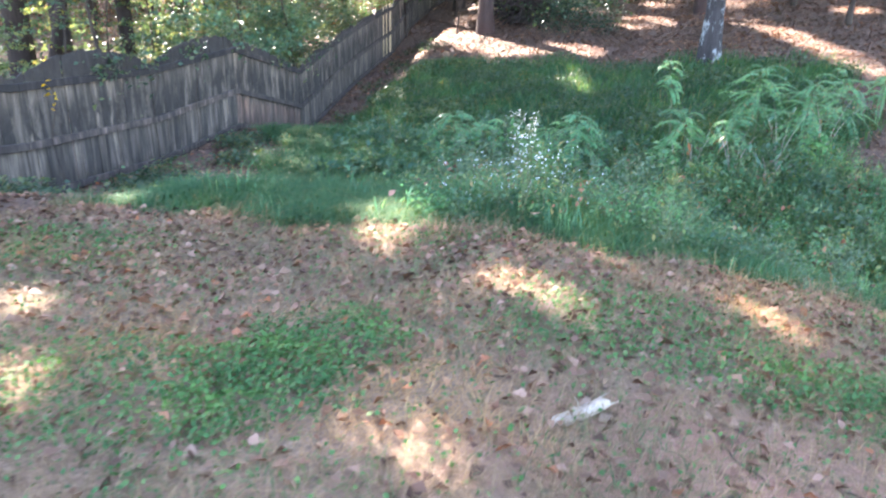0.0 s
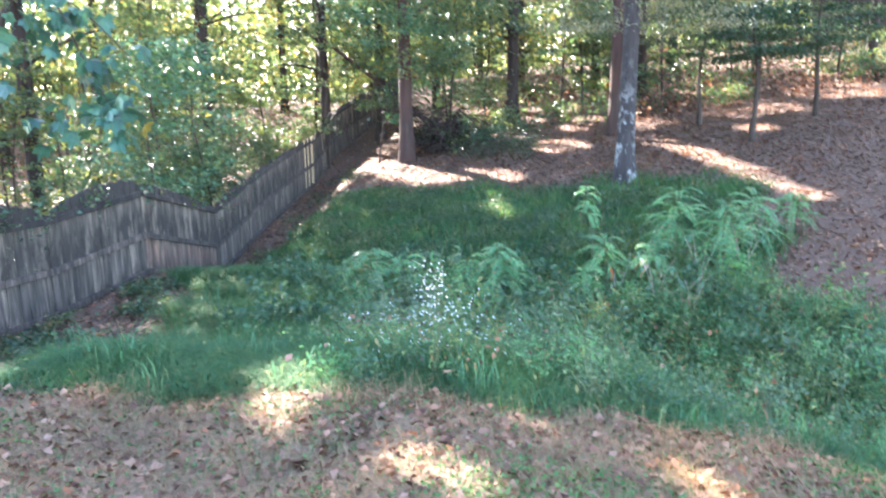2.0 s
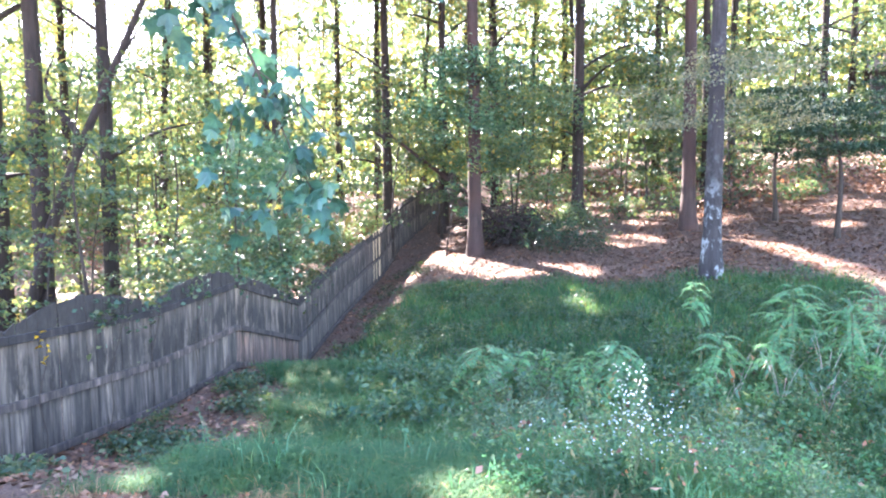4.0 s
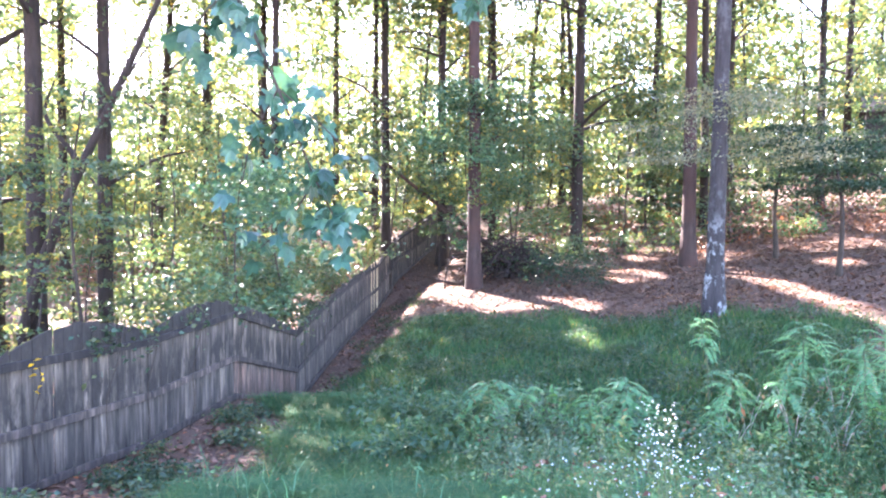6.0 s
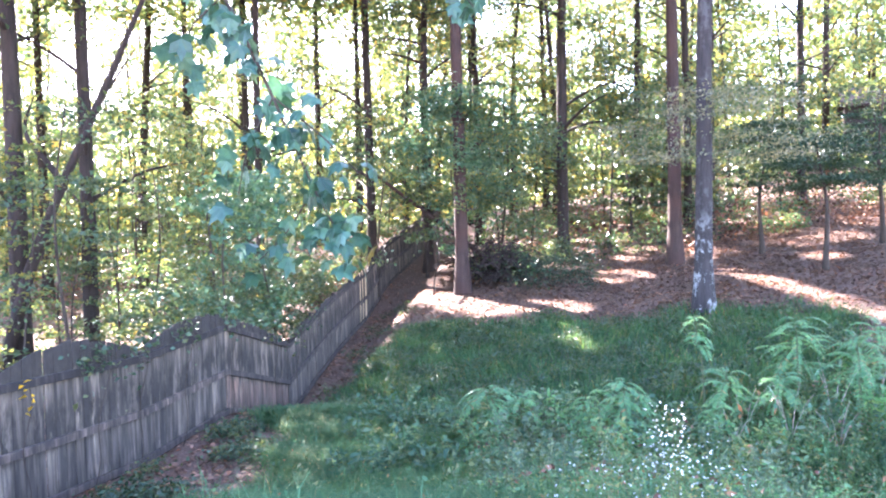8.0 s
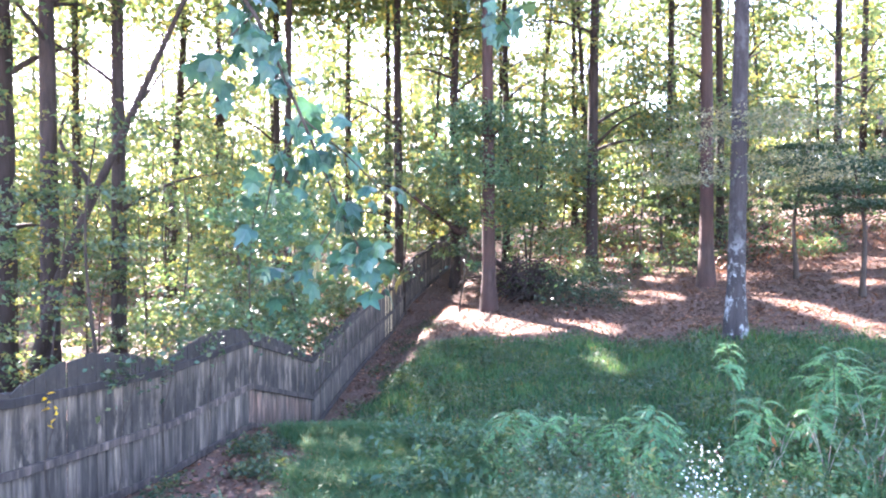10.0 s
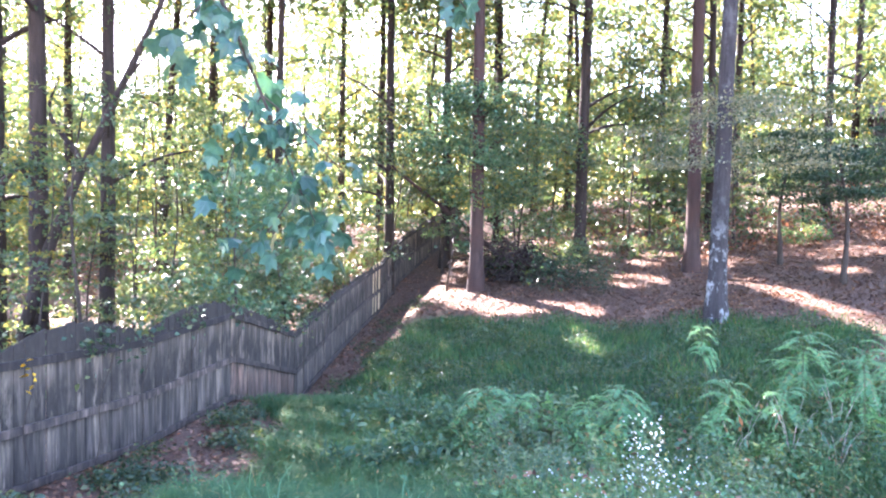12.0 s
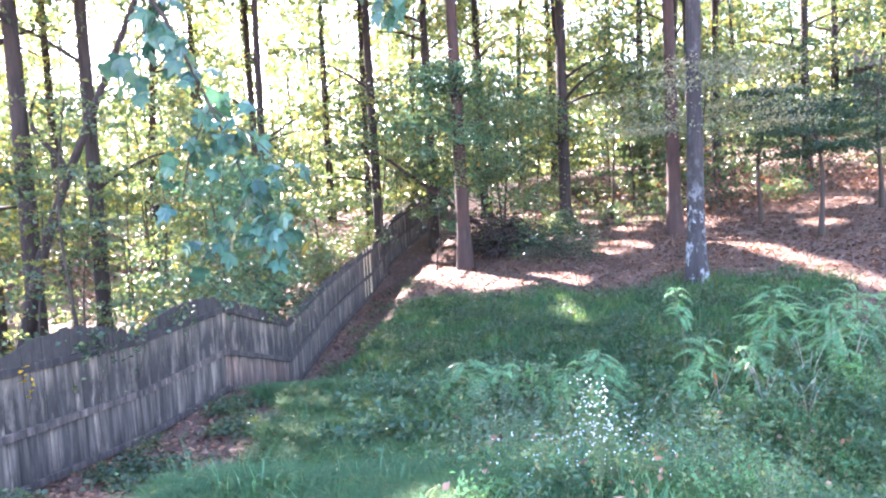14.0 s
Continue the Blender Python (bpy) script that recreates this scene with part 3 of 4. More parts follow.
sapling(0.6, 24.9, 6.2, 0.06, 2.1, 1.75, 44, 120, 0.13, M_FERNY, "leafy understory tree beside the pine", 0.4, (-0.03, -0.3))
sapling(1.9, 26.0, 6.2, 0.08, 2.4, 1.8, 34, 120, 0.12, M_FERNY, "leafy understory tree beside the pine", 0.4)
sapling(-0.35, 24.4, 2.6, 0.05, 0.9, 0.85, 16, 70, 0.11, M_FERNY, "drooping leafy branches beside the brush heap", 0.25)
sapling(6.45, 19.15, 5.2, 0.07, 3.4, 2.7, 34, 190, 0.075, M_SPRAY, "thin tree with a level spray of small greyish leaves", 0.08)
EVERGREENS = ((9.55, 23.0, 3.9, 1.9, 1.5), (9.9, 19.9, 3.6, 2.1, 1.7), (12.6, 22.0, 4.4, 1.9, 1.9))
# dark evergreens with level branches on the right-hand slope
for ex, ey, eh, elo, er in EVERGREENS:
    sapling(ex, ey, eh, 0.15, elo, er, 30, 150, 0.10, M_DARK, "small dark evergreen tree with level branches and bare trunk", 0.12)


def leaning_tree():
    """A forked, leaning tree in front of the trunks by the fence."""
    x, y = -10.7, 18.2
    z0 = float(ground_z(x, y)) - 0.05
    ob = empty("leaning_tree", pose(x, y, z0), "dark leaning forked tree with bare crooked limbs", "tree")
    s = np.linspace(0, 1, 14)[:, None]
    main = np.array([0, 0, 0]) * (1 - s) + np.array([3.0, 0.4, 10.2]) * s + np.array([0.9, 0, 0]) * (s ** 3) - np.array([0.5, 0, 0]) * np.sin(s * 6) * 0.3
    side = main[6] + (np.array([-0.6, 0.1, 2.6])) * s + np.array([0.25, 0, 0]) * np.sin(s * 7)
    twig = main[9] + np.array([0.9, 0.2, 1.4]) * s
    part("trunk", mesh_np("trunk", *tube(main, 0.17 * (1 - 0.7 * s[:, 0]), 9, 0.06), M_BARK, True), ob)
    part("limb", mesh_np("limb", *tube(side, 0.11 * (1 - 0.85 * s[:, 0]), 7, 0.06), M_BARK, True), ob)
    part("limb", mesh_np("limb", *tube(twig, 0.05 * (1 - 0.85 * s[:, 0]), 6, 0.06), M_BARK, True), ob)


leaning_tree()


for tx, ty, th in ((-4.2, 15.2, 5.0), (-3.9, 17.6, 4.6)):
    sapling(tx, ty, th, 0.06, 1.8, 1.3, 20, 80, 0.13, M_FERNY, "leafy young tree leaning over the wooden fence", 0.35)


def shrub(x, y, rad, h, n, leaf, leaves, label, name="shrub", group="shrubs"):
    z0 = float(ground_z(x, y))
    ob = empty(name, pose(x, y, z0), label, "shrub", group)
    k = max(10, n // 45)
    a, r = rng.uniform(0, 6.28, k), rad * np.sqrt(rng.uniform(0, 1, k))
    c = np.stack([r * np.cos(a), r * np.sin(a), h * rng.uniform(0.15, 1, k) * (1 - 0.45 * (r / rad) ** 2)], 1)
    p = np.repeat(c, n // k, 0) + rng.normal(size=(n // k * k, 3)) * np.array([0.2, 0.2, 0.13]) * rad
    p[:, 2] = np.abs(p[:, 2])
    v, f = leaf_quads(p, rng.uniform(0.7, 1.3, len(p)) * leaf, 0.5)
    part("foliage", mesh_np("foliage", v, f, leaves), ob)
    st = []
    for e in c[:8]:
        s = np.linspace(0, 1, 5)[:, None]
        st.append(tube(e * s * np.array([1, 1, 0.95]) + np.array([0, 0, -0.03]), 0.012 * (1 - 0.7 * s[:, 0]), 5))
    v, f = merge(st)
    part("woody_base", mesh_np("woody_base", v, f, M_TWIG, True), ob)
    return ob


for tx, ty in scatter(34, -15, -4, 9.5, 30, in_left):
    shrub(tx, ty, rng.uniform(0.6, 1.1), rng.uniform(0.7, 1.5), 620, 0.10, M_UNDER if rng.uniform() < 0.6 else M_WEED, "leafy green woodland shrub behind the fence")
for ty in (14.4, 16.0, 17.6, 19.4, 21.4):
    shrub(float(fence_x(np.array(ty))) - 1.75, ty, 1.1, 3.1, 2200, 0.11, M_UNDER, "dense green bush leaning over the wooden fence")
shrub(3.3, 22.9, 1.35, 1.15, 2400, 0.075, M_DARK, "low dark green bush on the leaf litter")
for tx, ty in scatter(40, -4, 24, 25, 36, in_far):
    shrub(tx, ty, rng.uniform(0.5, 1.1), rng.uniform(0.5, 1.3), 550, 0.10, M_WEED if rng.uniform() < 0.6 else M_UNDER, "scrubby woodland shrub on leaf litter")

def brush_heap():
    x, y = 1.75, 25.2
    ob = empty("brush_heap", pose(x, y, float(ground_z(x, y))), "dark heap of dead branches behind the pine", "brush")
    for _ in range(420):
        c = rng.normal(size=3) * np.array([0.6, 0.42, 0.34]) + np.array([0, 0, 0.5])
        c[2] = abs(c[2])
        d = unit(rng.normal(size=3) * np.array([1, 0.8, 0.45])) * rng.uniform(0.4, 1.1)
        s = np.linspace(-0.5, 0.5, 5)[:, None]
        w = c + d * s + np.array([0, 0, 0.1]) * np.cos(s * 3)
        w[:, 2] = np.maximum(w[:, 2], 0.01)
        part("branch", mesh_np("branch", *tube(w, rng.uniform(0.01, 0.035) * np.linspace(1, 0.4, 5), 5), M_BARK, True), ob)


brush_heap()


def fallen(name, label, x, y, length, r, turn, tip, mat):
    z0 = float(ground_z(x, y))
    ob = empty(name, pose(x, y, z0 + r * 0.6, 0, 0, turn), label, "log")
    s = np.linspace(0, 1, 10)[:, None]
    p = np.array([length, 0, tip]) * s + np.array([0, 0.12, 0.05]) * np.sin(s * 5)
    part("stem", mesh_np("stem", *tube(p, r * (1 - 0.6 * s[:, 0]), 9, 0.06), mat, True), ob)


fallen("leaning_log", "dead trunk leaning against the trees by the fence", 1.9, 27.2, 4.4, 0.11, 178, 3.6, M_PINE)
fallen("fallen_log", "dead log lying on the leaf litter", 8.8, 26.2, 3.4, 0.1, 12, 0.25, M_BARK)


def far_woods():
    n = 190000
    a = rng.uniform(-1.1, 1.1, n)
    d = rng.uniform(50, 100, n)
    x, y = d * np.sin(a), d * np.cos(a)
    h = rng.uniform(0, 1, n) ** 1.2 * 24
    k = np.sin(x * 0.35) * np.sin(y * 0.3 + 1) + np.sin(x * 0.9 + h * 0.4) * 0.6 + np.sin(h * 0.8 + x * 0.2) * 0.5
    keep = k > -1.0 + 0.9 * smooth01(4, 16, h)
    lift = h / d
    for ga, ge, gr in ((-0.41, 0.21, 0.055), (-0.36, 0.26, 0.05), (-0.47, 0.17, 0.035), (-0.12, 0.24, 0.03), (0.07, 0.25, 0.025), (0.16, 0.18, 0.025), (0.33, 0.26, 0.03), (0.42, 0.2, 0.022), (-0.25, 0.2, 0.02), (0.24, 0.13, 0.018), (-0.02, 0.14, 0.016)):
        keep &= np.hypot(a - ga, lift - ge) > gr
    p = np.stack([x, y, ground_z(x, y) + h], 1)[keep]
    leaves = keep_open(*leaf_quads(p, rng.uniform(0.22, 0.6, len(p)) * (0.6 + d[keep] / 130), 0.25, 0.8))
    tagged(new("far_woods", mesh_np("far_woods", *leaves, M_CROWN)), "distant sunlit woodland foliage", "woods", kind="stuff")
    tr = []
    for _ in range(110):
        q, e = rng.uniform(-1.0, 1.0), rng.uniform(60, 100)
        bx, by = e * math.sin(q), e * math.cos(q)
        bz = float(ground_z(bx, by))
        s = np.linspace(0, 1, 5)[:, None]
        tr.append(tube(np.array([bx, by, bz - 0.2]) + np.array([rng.normal() * 0.5, 0, 20]) * s, rng.uniform(0.1, 0.2) * (1 - 0.6 * s[:, 0]), 6))
    tagged(new("far_trunks", mesh_np("far_trunks", *merge(tr), M_BARK, True)), "distant thin dark tree trunks", "woods", kind="stuff")


far_woods()


def board_shed():
    """A grey board-sided shed up the slope, half hidden by the trees."""
    x, y = 22.6, 38.5
    z0 = float(ground_z(x, y)) - 0.1
    ob = empty("board_shed", pose(x, y, z0, 0, 0, -25), "grey board-sided shed among the trees", "shed")
    wall = box_mesh("wall", 4.2, 3.0, 3.3, M_RAIL, 0.02)
    part("wall", wall, ob)
    plank = box_mesh("plank", 0.27, 0.03, 3.3, M_WOOD, 0.006)
    for k in range(15):
        part("plank", plank, ob, at=pose(-2.06 + 0.294 * k, -1.52, 0))
    for k in range(10):
        part("plank", plank, ob, at=pose(-2.12, -1.36 + 0.3 * k, 0, 0, 0, 90))
    bm = bmesh.new()
    v = [bm.verts.new(p) for p in ((-2.4, -1.9, 3.25), (2.4, -1.9, 3.25), (2.4, 0, 4.3), (-2.4, 0, 4.3), (2.4, 1.9, 3.25), (-2.4, 1.9, 3.25),
                                   (-2.4, -1.9, 3.15), (2.4, -1.9, 3.15), (2.4, 0, 4.2), (-2.4, 0, 4.2), (2.4, 1.9, 3.15), (-2.4, 1.9, 3.15))]
    for q in ((0, 1, 2, 3), (3, 2, 4, 5), (7, 6, 9, 8), (8, 9, 11, 10), (0, 6, 7, 1), (4, 10, 11, 5), (1, 7, 8, 2), (2, 8, 10, 4), (3, 9, 6, 0), (5, 11, 9, 3)):
        bm.faces.new([v[k] for k in q])
    me = bpy.data.meshes.new("roof")
    bm.to_mesh(me)
    bm.free()
    me.materials.append(M_TOP)
    part("roof", me, ob, "dark shallow roof")


board_shed()


# ---------- grass and weeds ----------
def scrub():
    n = 40000
    y = 26 + 26 * rng.uniform(0, 1, n) ** 1.3
    y[:10000] = rng.uniform(9, 26, 10000)
    x = rng.uniform(-0.75, 0.85, n) * y
    k = np.sin(0.9 * x + 0.4 * y) + np.sin(1.3 * y - 0.5 * x + 2)
    ok = (k > -0.7) & (((x > fence_x(y) + 2.5) & (y > 26)) | (x < fence_x(y) - 1))
    x, y, k = x[ok], y[ok], k[ok]
    p = np.stack([x, y, ground_z(x, y) + rng.uniform(0.03, 1, len(x)) ** 1.5 * (0.5 + 0.45 * (k + 0.7))], 1)
    tagged(new("woodland_scrub", mesh_np("woodland_scrub", *leaf_quads(p, rng.uniform(0.1, 0.2, len(x)), 0.4), M_UNDER)), "low green scrub on the woodland floor", "scrub", kind="stuff")


scrub()


def bracken():
    n = 30000
    y = 25.2 + 22 * rng.uniform(0, 1, n) ** 1.5
    x = rng.uniform(-0.75, 0.85, n) * y
    k = np.sin(1.4 * x + 0.7 * y + 1) + np.sin(1.1 * y - 0.8 * x)
    ok = (k > -0.9) & ((x > fence_x(y) + 3.2) | (x < fence_x(y) - 0.8)) & ((x > 7.5) | (y > 27))
    x, y, k = x[ok], y[ok], k[ok]
    p = np.stack([x, y, ground_z(x, y) + rng.uniform(0.02, 1, len(x)) ** 1.7 * (0.35 + 0.35 * (k + 0.9))], 1)
    tagged(new("dead_undergrowth", mesh_np("dead_undergrowth", *leaf_quads(p, rng.uniform(0.08, 0.2, len(x)), 0.35), M_LITTER)), "brown dead leaves and stems standing on the woodland floor", "undergrowth", kind="stuff")


bracken()


def blades(x, y, height, width, bend, mat, name, label, category="grass"):
    """Bent three-sided blades, two segments each."""
    n = len(x)
    b = np.stack([x, y, ground_z(x, y) - 0.01], 1)
    a = rng.uniform(0, 6.28, n)
    d = np.stack([np.cos(a), np.sin(a), 0 * a], 1)
    w = np.stack([-np.sin(a), np.cos(a), 0 * a], 1) * (width / 2)[:, None]
    up = np.array([0, 0, 1.0])
    h = height[:, None]
    k = bend[:, None]
    m = b + up * h * 0.55 + d * h * k * 0.3
    t = b + up * h * (0.95 - 0.35 * k) + d * h * k
    v = np.stack([b - w, b + w, m + w * 0.8, m - w * 0.8, t + w * 0.2, t - w * 0.2], 1).reshape(-1, 3)
    o = (np.arange(n) * 6)[:, None]
    f = np.concatenate([o + np.array([0, 1, 2, 3]), o + np.array([3, 2, 4, 5])])
    return tagged(new(name, mesh_np(name, v, f, mat)), label, category, kind="stuff")


def zone_points(n, x0, x1, y0, y1, weight):
    out = np.empty((0, 2))
    while len(out) < n:
        p = rng.uniform((x0, y0), (x1, y1), (n * 2, 2))
        w = weight(p[:, 0], p[:, 1])
        out = np.concatenate([out, p[rng.uniform(0, 1, len(p)) < w]])
    return out[:n, 0], out[:n, 1]


def patchy(x, y, s=1.0, seed=0.0):
    return 0.5 + 0.25 * (np.sin(1.9 * s * x + 1.3 * s * y + seed) + np.sin(2.7 * s * y - 1.1 * s * x + 2 * seed + 1))


def swell(x, y):
    """Growth is low at the rim of the patch and stands in soft mounds inside it."""
    rim = np.clip((y - edge_y(x)) / 1.1, 0.0, 1) * 0.7 + 0.3
    return rim * (0.65 + 0.6 * patchy(x, y, 1.6, 6))


# tall soft grass on the bank
gx, gy = zone_points(46000, -3.9, 1.6, 4.2, 13.5, lambda x, y: green_zone(x, y) * smooth01(1.6, 0.2, x) * smooth01(13.5, 12, y))
blades(gx, gy, rng.uniform(0.14, 0.38, len(gx)) * swell(gx, gy), rng.uniform(0.005, 0.010, len(gx)), rng.uniform(0.6, 1.9, len(gx)), M_GRASS, "tall_grass", "soft tall green grass on the bank")
gx, gy = zone_points(30000, 0.2, 9.5, 4.2, 11.5, lambda x, y: green_zone(x, y) * (0.35 + 0.65 * patchy(x, y)))
blades(gx, gy, rng.uniform(0.18, 0.5, len(gx)) * swell(gx, gy), rng.uniform(0.005, 0.011, len(gx)), rng.uniform(0.4, 1.4, len(gx)), M_GRASS, "rank_grass", "rank green grass among the weeds")
gx, gy = zone_points(4200, -3.2, 9, 4.4, 11.5, lambda x, y: green_zone(x, y) * (0.2 + 0.8 * smooth01(0.2, 1.0, x)) * smooth01(0.62, 0.85, patchy(x, y, 2.6, 8)))
blades(gx, gy, rng.uniform(0.3, 0.6, len(gx)) * swell(gx, gy), rng.uniform(0.005, 0.012, len(gx)), rng.uniform(0.1, 0.7, len(gx)), M_FERN, "grass_tufts", "brighter upright tufts in the tall grass")
gx, gy = zone_points(17000, -0.6, 8.5, 4.1, 6.6, lambda x, y: green_zone(x, y) * smooth01(6.6, 5.6, y) * (0.3 + 0.7 * patchy(x, y, 2.1, 5)))
blades(gx, gy, rng.uniform(0.16, 0.46, len(gx)) * swell(gx, gy), rng.uniform(0.003, 0.007, len(gx)), rng.uniform(0.6, 1.9, len(gx)), M_GRASS, "fringe_grass", "fine soft grass fringing the lawn edge")
# low green cover in the hollow and up to the trees
gx, gy = zone_points(52000, -3.0, 10, 9.5, 20.5, lambda x, y: green_zone(x, y) * (0.45 + 0.55 * patchy(x, y, 1.5)))
blades(gx, gy, rng.uniform(0.08, 0.26, len(gx)), rng.uniform(0.01, 0.022, len(gx)), rng.uniform(0.2, 1.0, len(gx)), M_GRASS, "low_grass", "low shaded green grass in the hollow")
# dry turf
gx, gy = zone_points(78000, -5.0, 7, -0.6, 5.0, lambda x, y: smooth01(0.35, -0.2, y - edge_y(x)) * (0.35 + 0.65 * patchy(x, y, 1.3, 2)) * (0.3 + 0.7 * smooth01(0.5, 1.1, np.hypot((x - 0.17 - 0.3 * (y - 1.95)) / 0.5, (y - 1.95) / 0.9))))
blades(gx, gy, rng.uniform(0.035, 0.15, len(gx)), rng.uniform(0.002, 0.0045, len(gx)), rng.uniform(0.9, 2.4, len(gx)), M_DRY, "dry_turf", "dry straw-coloured mown grass")
gx, gy = zone_points(20000, -5.5, 8, -1.0, 4.8, lambda x, y: smooth01(0.3, -0.2, y - edge_y(x)) * (0.15 + 0.85 * smooth01(0.4, 0.75, patchy(x, y, 1.7, 5))))
blades(gx, gy, rng.uniform(0.03, 0.10, len(gx)), rng.uniform(0.003, 0.007, len(gx)), rng.uniform(0.4, 1.6, len(gx)), M_GRASS, "lawn_grass", "short green grass coming through the dry lawn")
gx, gy = zone_points(900, -3, 8, 4.0, 5.0, lambda x, y: smooth01(0.3, 0.0, np.abs(y - edge_y(x))) * smooth01(0.5, 0.8, patchy(x, y, 2.2, 4)))
blades(gx, gy, rng.uniform(0.08, 0.24, len(gx)), rng.uniform(0.003, 0.006, len(gx)), rng.uniform(0.6, 1.8, len(gx)), M_DRY, "straw_tufts", "pale straw tufts along the lawn edge")


def leaf_stuff(name, label, category, mat, n, box, weight, size, lift, up, fold=0.15, width=0.6):
    x, y = zone_points(n, *box, weight)
    p = np.stack([x, y, ground_z(x, y) + rng.uniform(lift[0], lift[1], n) ** 1.0], 1)
    tagged(new(name, mesh_np(name, *leaf_quads(p, rng.uniform(size[0], size[1], n), up, width, fold), mat)), label, category, kind="stuff")


leaf_stuff("leaf_litter", "brown fallen leaves on the dry lawn", "fallen leaves", M_LITTER, 15500, (-5.5, 8, -1.2, 5.0), lambda x, y: smooth01(0.3, -0.1, y - edge_y(x)) * (0.3 + 0.7 * smooth01(1.0, 4.2, y)), (0.028, 0.09), (0.005, 0.045), 0.66, 0.26, 0.66)
leaf_stuff("wood_litter", "brown fallen leaves on the woodland floor", "fallen leaves", M_LITTER, 52000, (-7, 16, 3.5, 32), lambda x, y: (1 - green_zone(x, y)) * smooth01(0.2, 0.6, y - edge_y(x)) * smooth01(34, 22, y), (0.05, 0.12), (0.005, 0.03), 0.88, 0.2, 0.7)
leaf_stuff("clover", "green clover patches in the lawn", "clover", M_CLOVER, 42000, (-5.5, 8, -1.0, 4.4), lambda x, y: np.maximum(smooth01(0.55, 0.85, patchy(x, y, 0.95, 0.9)) * 0.25, np.maximum(smooth01(1.25, 0.25, np.hypot((x - 0.17 - 0.3 * (y - 1.95)) / 0.5, (y - 1.95) / 0.9) + 0.5 * (0.5 - patchy(x, y, 5.5, 3))), 0.7 * smooth01(1.3, 0.2, np.hypot((x - 3.0) / 0.8, (y - 2.3) / 0.45) + 0.5 * (0.5 - patchy(x, y, 6, 1))))) + 0.035, (0.015, 0.034), (0.015, 0.075), 0.6, 0.15, 0.85)
leaf_stuff("bank_weeds", "mixed broad-leaved weeds on the bank", "weeds", M_WEED, 30000, (-3.2, 9.5, 4.5, 11.5), lambda x, y: green_zone(x, y) * (0.15 + 0.85 * smooth01(5.0, 6.8, y)) * (0.08 + 0.92 * smooth01(0.0, 0.8, x)) * (0.2 + 0.8 * smooth01(0.35, 0.75, patchy(x, y, 1.2, 3))), (0.025, 0.075), (0.03, 0.42), 0.45, 0.15, 0.42)
leaf_stuff("withered_leaves", "withered brown and orange leaves caught in the weeds", "fallen leaves", M_LITTER, 800, (0.3, 9.5, 4.6, 11.5), lambda x, y: green_zone(x, y) * smooth01(0.45, 0.8, patchy(x, y, 1.9, 2)), (0.04, 0.09), (0.15, 0.5), 0.5)
leaf_stuff("hollow_weeds", "low leafy weeds in the shaded hollow", "weeds", M_UNDER, 26000, (-3.2, 10, 9.0, 20.0), lambda x, y: green_zone(x, y) * smooth01(0.3, 0.7, patchy(x, y, 1.1, 5)) * np.maximum(smooth01(13.0, 14.5, y), smooth01(-0.9, 0.3, x)), (0.035, 0.08), (0.03, 0.22), 0.6)
leaf_stuff("fence_weeds", "sparse ivy and weeds along the fence foot", "weeds", M_UNDER, 5200, (-5.0, 0, 5.5, 24), lambda x, y: (1 - green_zone(x, y)) * smooth01(0.15, 0.5, x - fence_x(y)) * smooth01(2.6, 1.0, x - fence_x(y)) * (1 - 0.8 * smooth01(12.5, 14.5, y)) * smooth01(0.45, 0.8, patchy(x, y, 1.6, 7)), (0.04, 0.09), (0.02, 0.2), 0.6)


# ---------- plants one can tell apart ----------
def frond(base, tip, n, length, droop):
    """One pinnate leaf: leaflets in pairs along an arching stalk."""
    s = np.linspace(0.12, 1, n)
    mid = (np.array(base) + np.array(tip)) / 2 + np.array([0, 0, droop])
    q = s[:, None]
    p = (1 - q) ** 2 * base + 2 * q * (1 - q) * mid + q ** 2 * np.array(tip)
    t = unit(np.gradient(p, axis=0))
    side = unit(np.cross(t, np.array([0, 0, 1.0])))
    size = length * (0.55 + 0.45 * np.sin(np.pi * np.clip(s * 0.9, 0, 1)))
    vs, fs = [], []
    for sg in (-1, 1):
        d = unit(side * sg + t * 0.35 + np.array([0, 0, -0.35]) + rng.normal(size=(n, 3)) * 0.08)
        w = unit(t)
        c = p
        tipp = c + d * size[:, None]
        m1 = c + d * size[:, None] * 0.4 + w * size[:, None] * 0.13
        m2 = c + d * size[:, None] * 0.4 - w * size[:, None] * 0.13
        vs.append(np.stack([c, m1, tipp, m2], 1).reshape(-1, 3))
        fs.append(np.arange(4 * n).reshape(n, 4))
    return merge(list(zip(vs, fs))), tube(p, 0.004 * np.linspace(1, 0.3, n), 4)


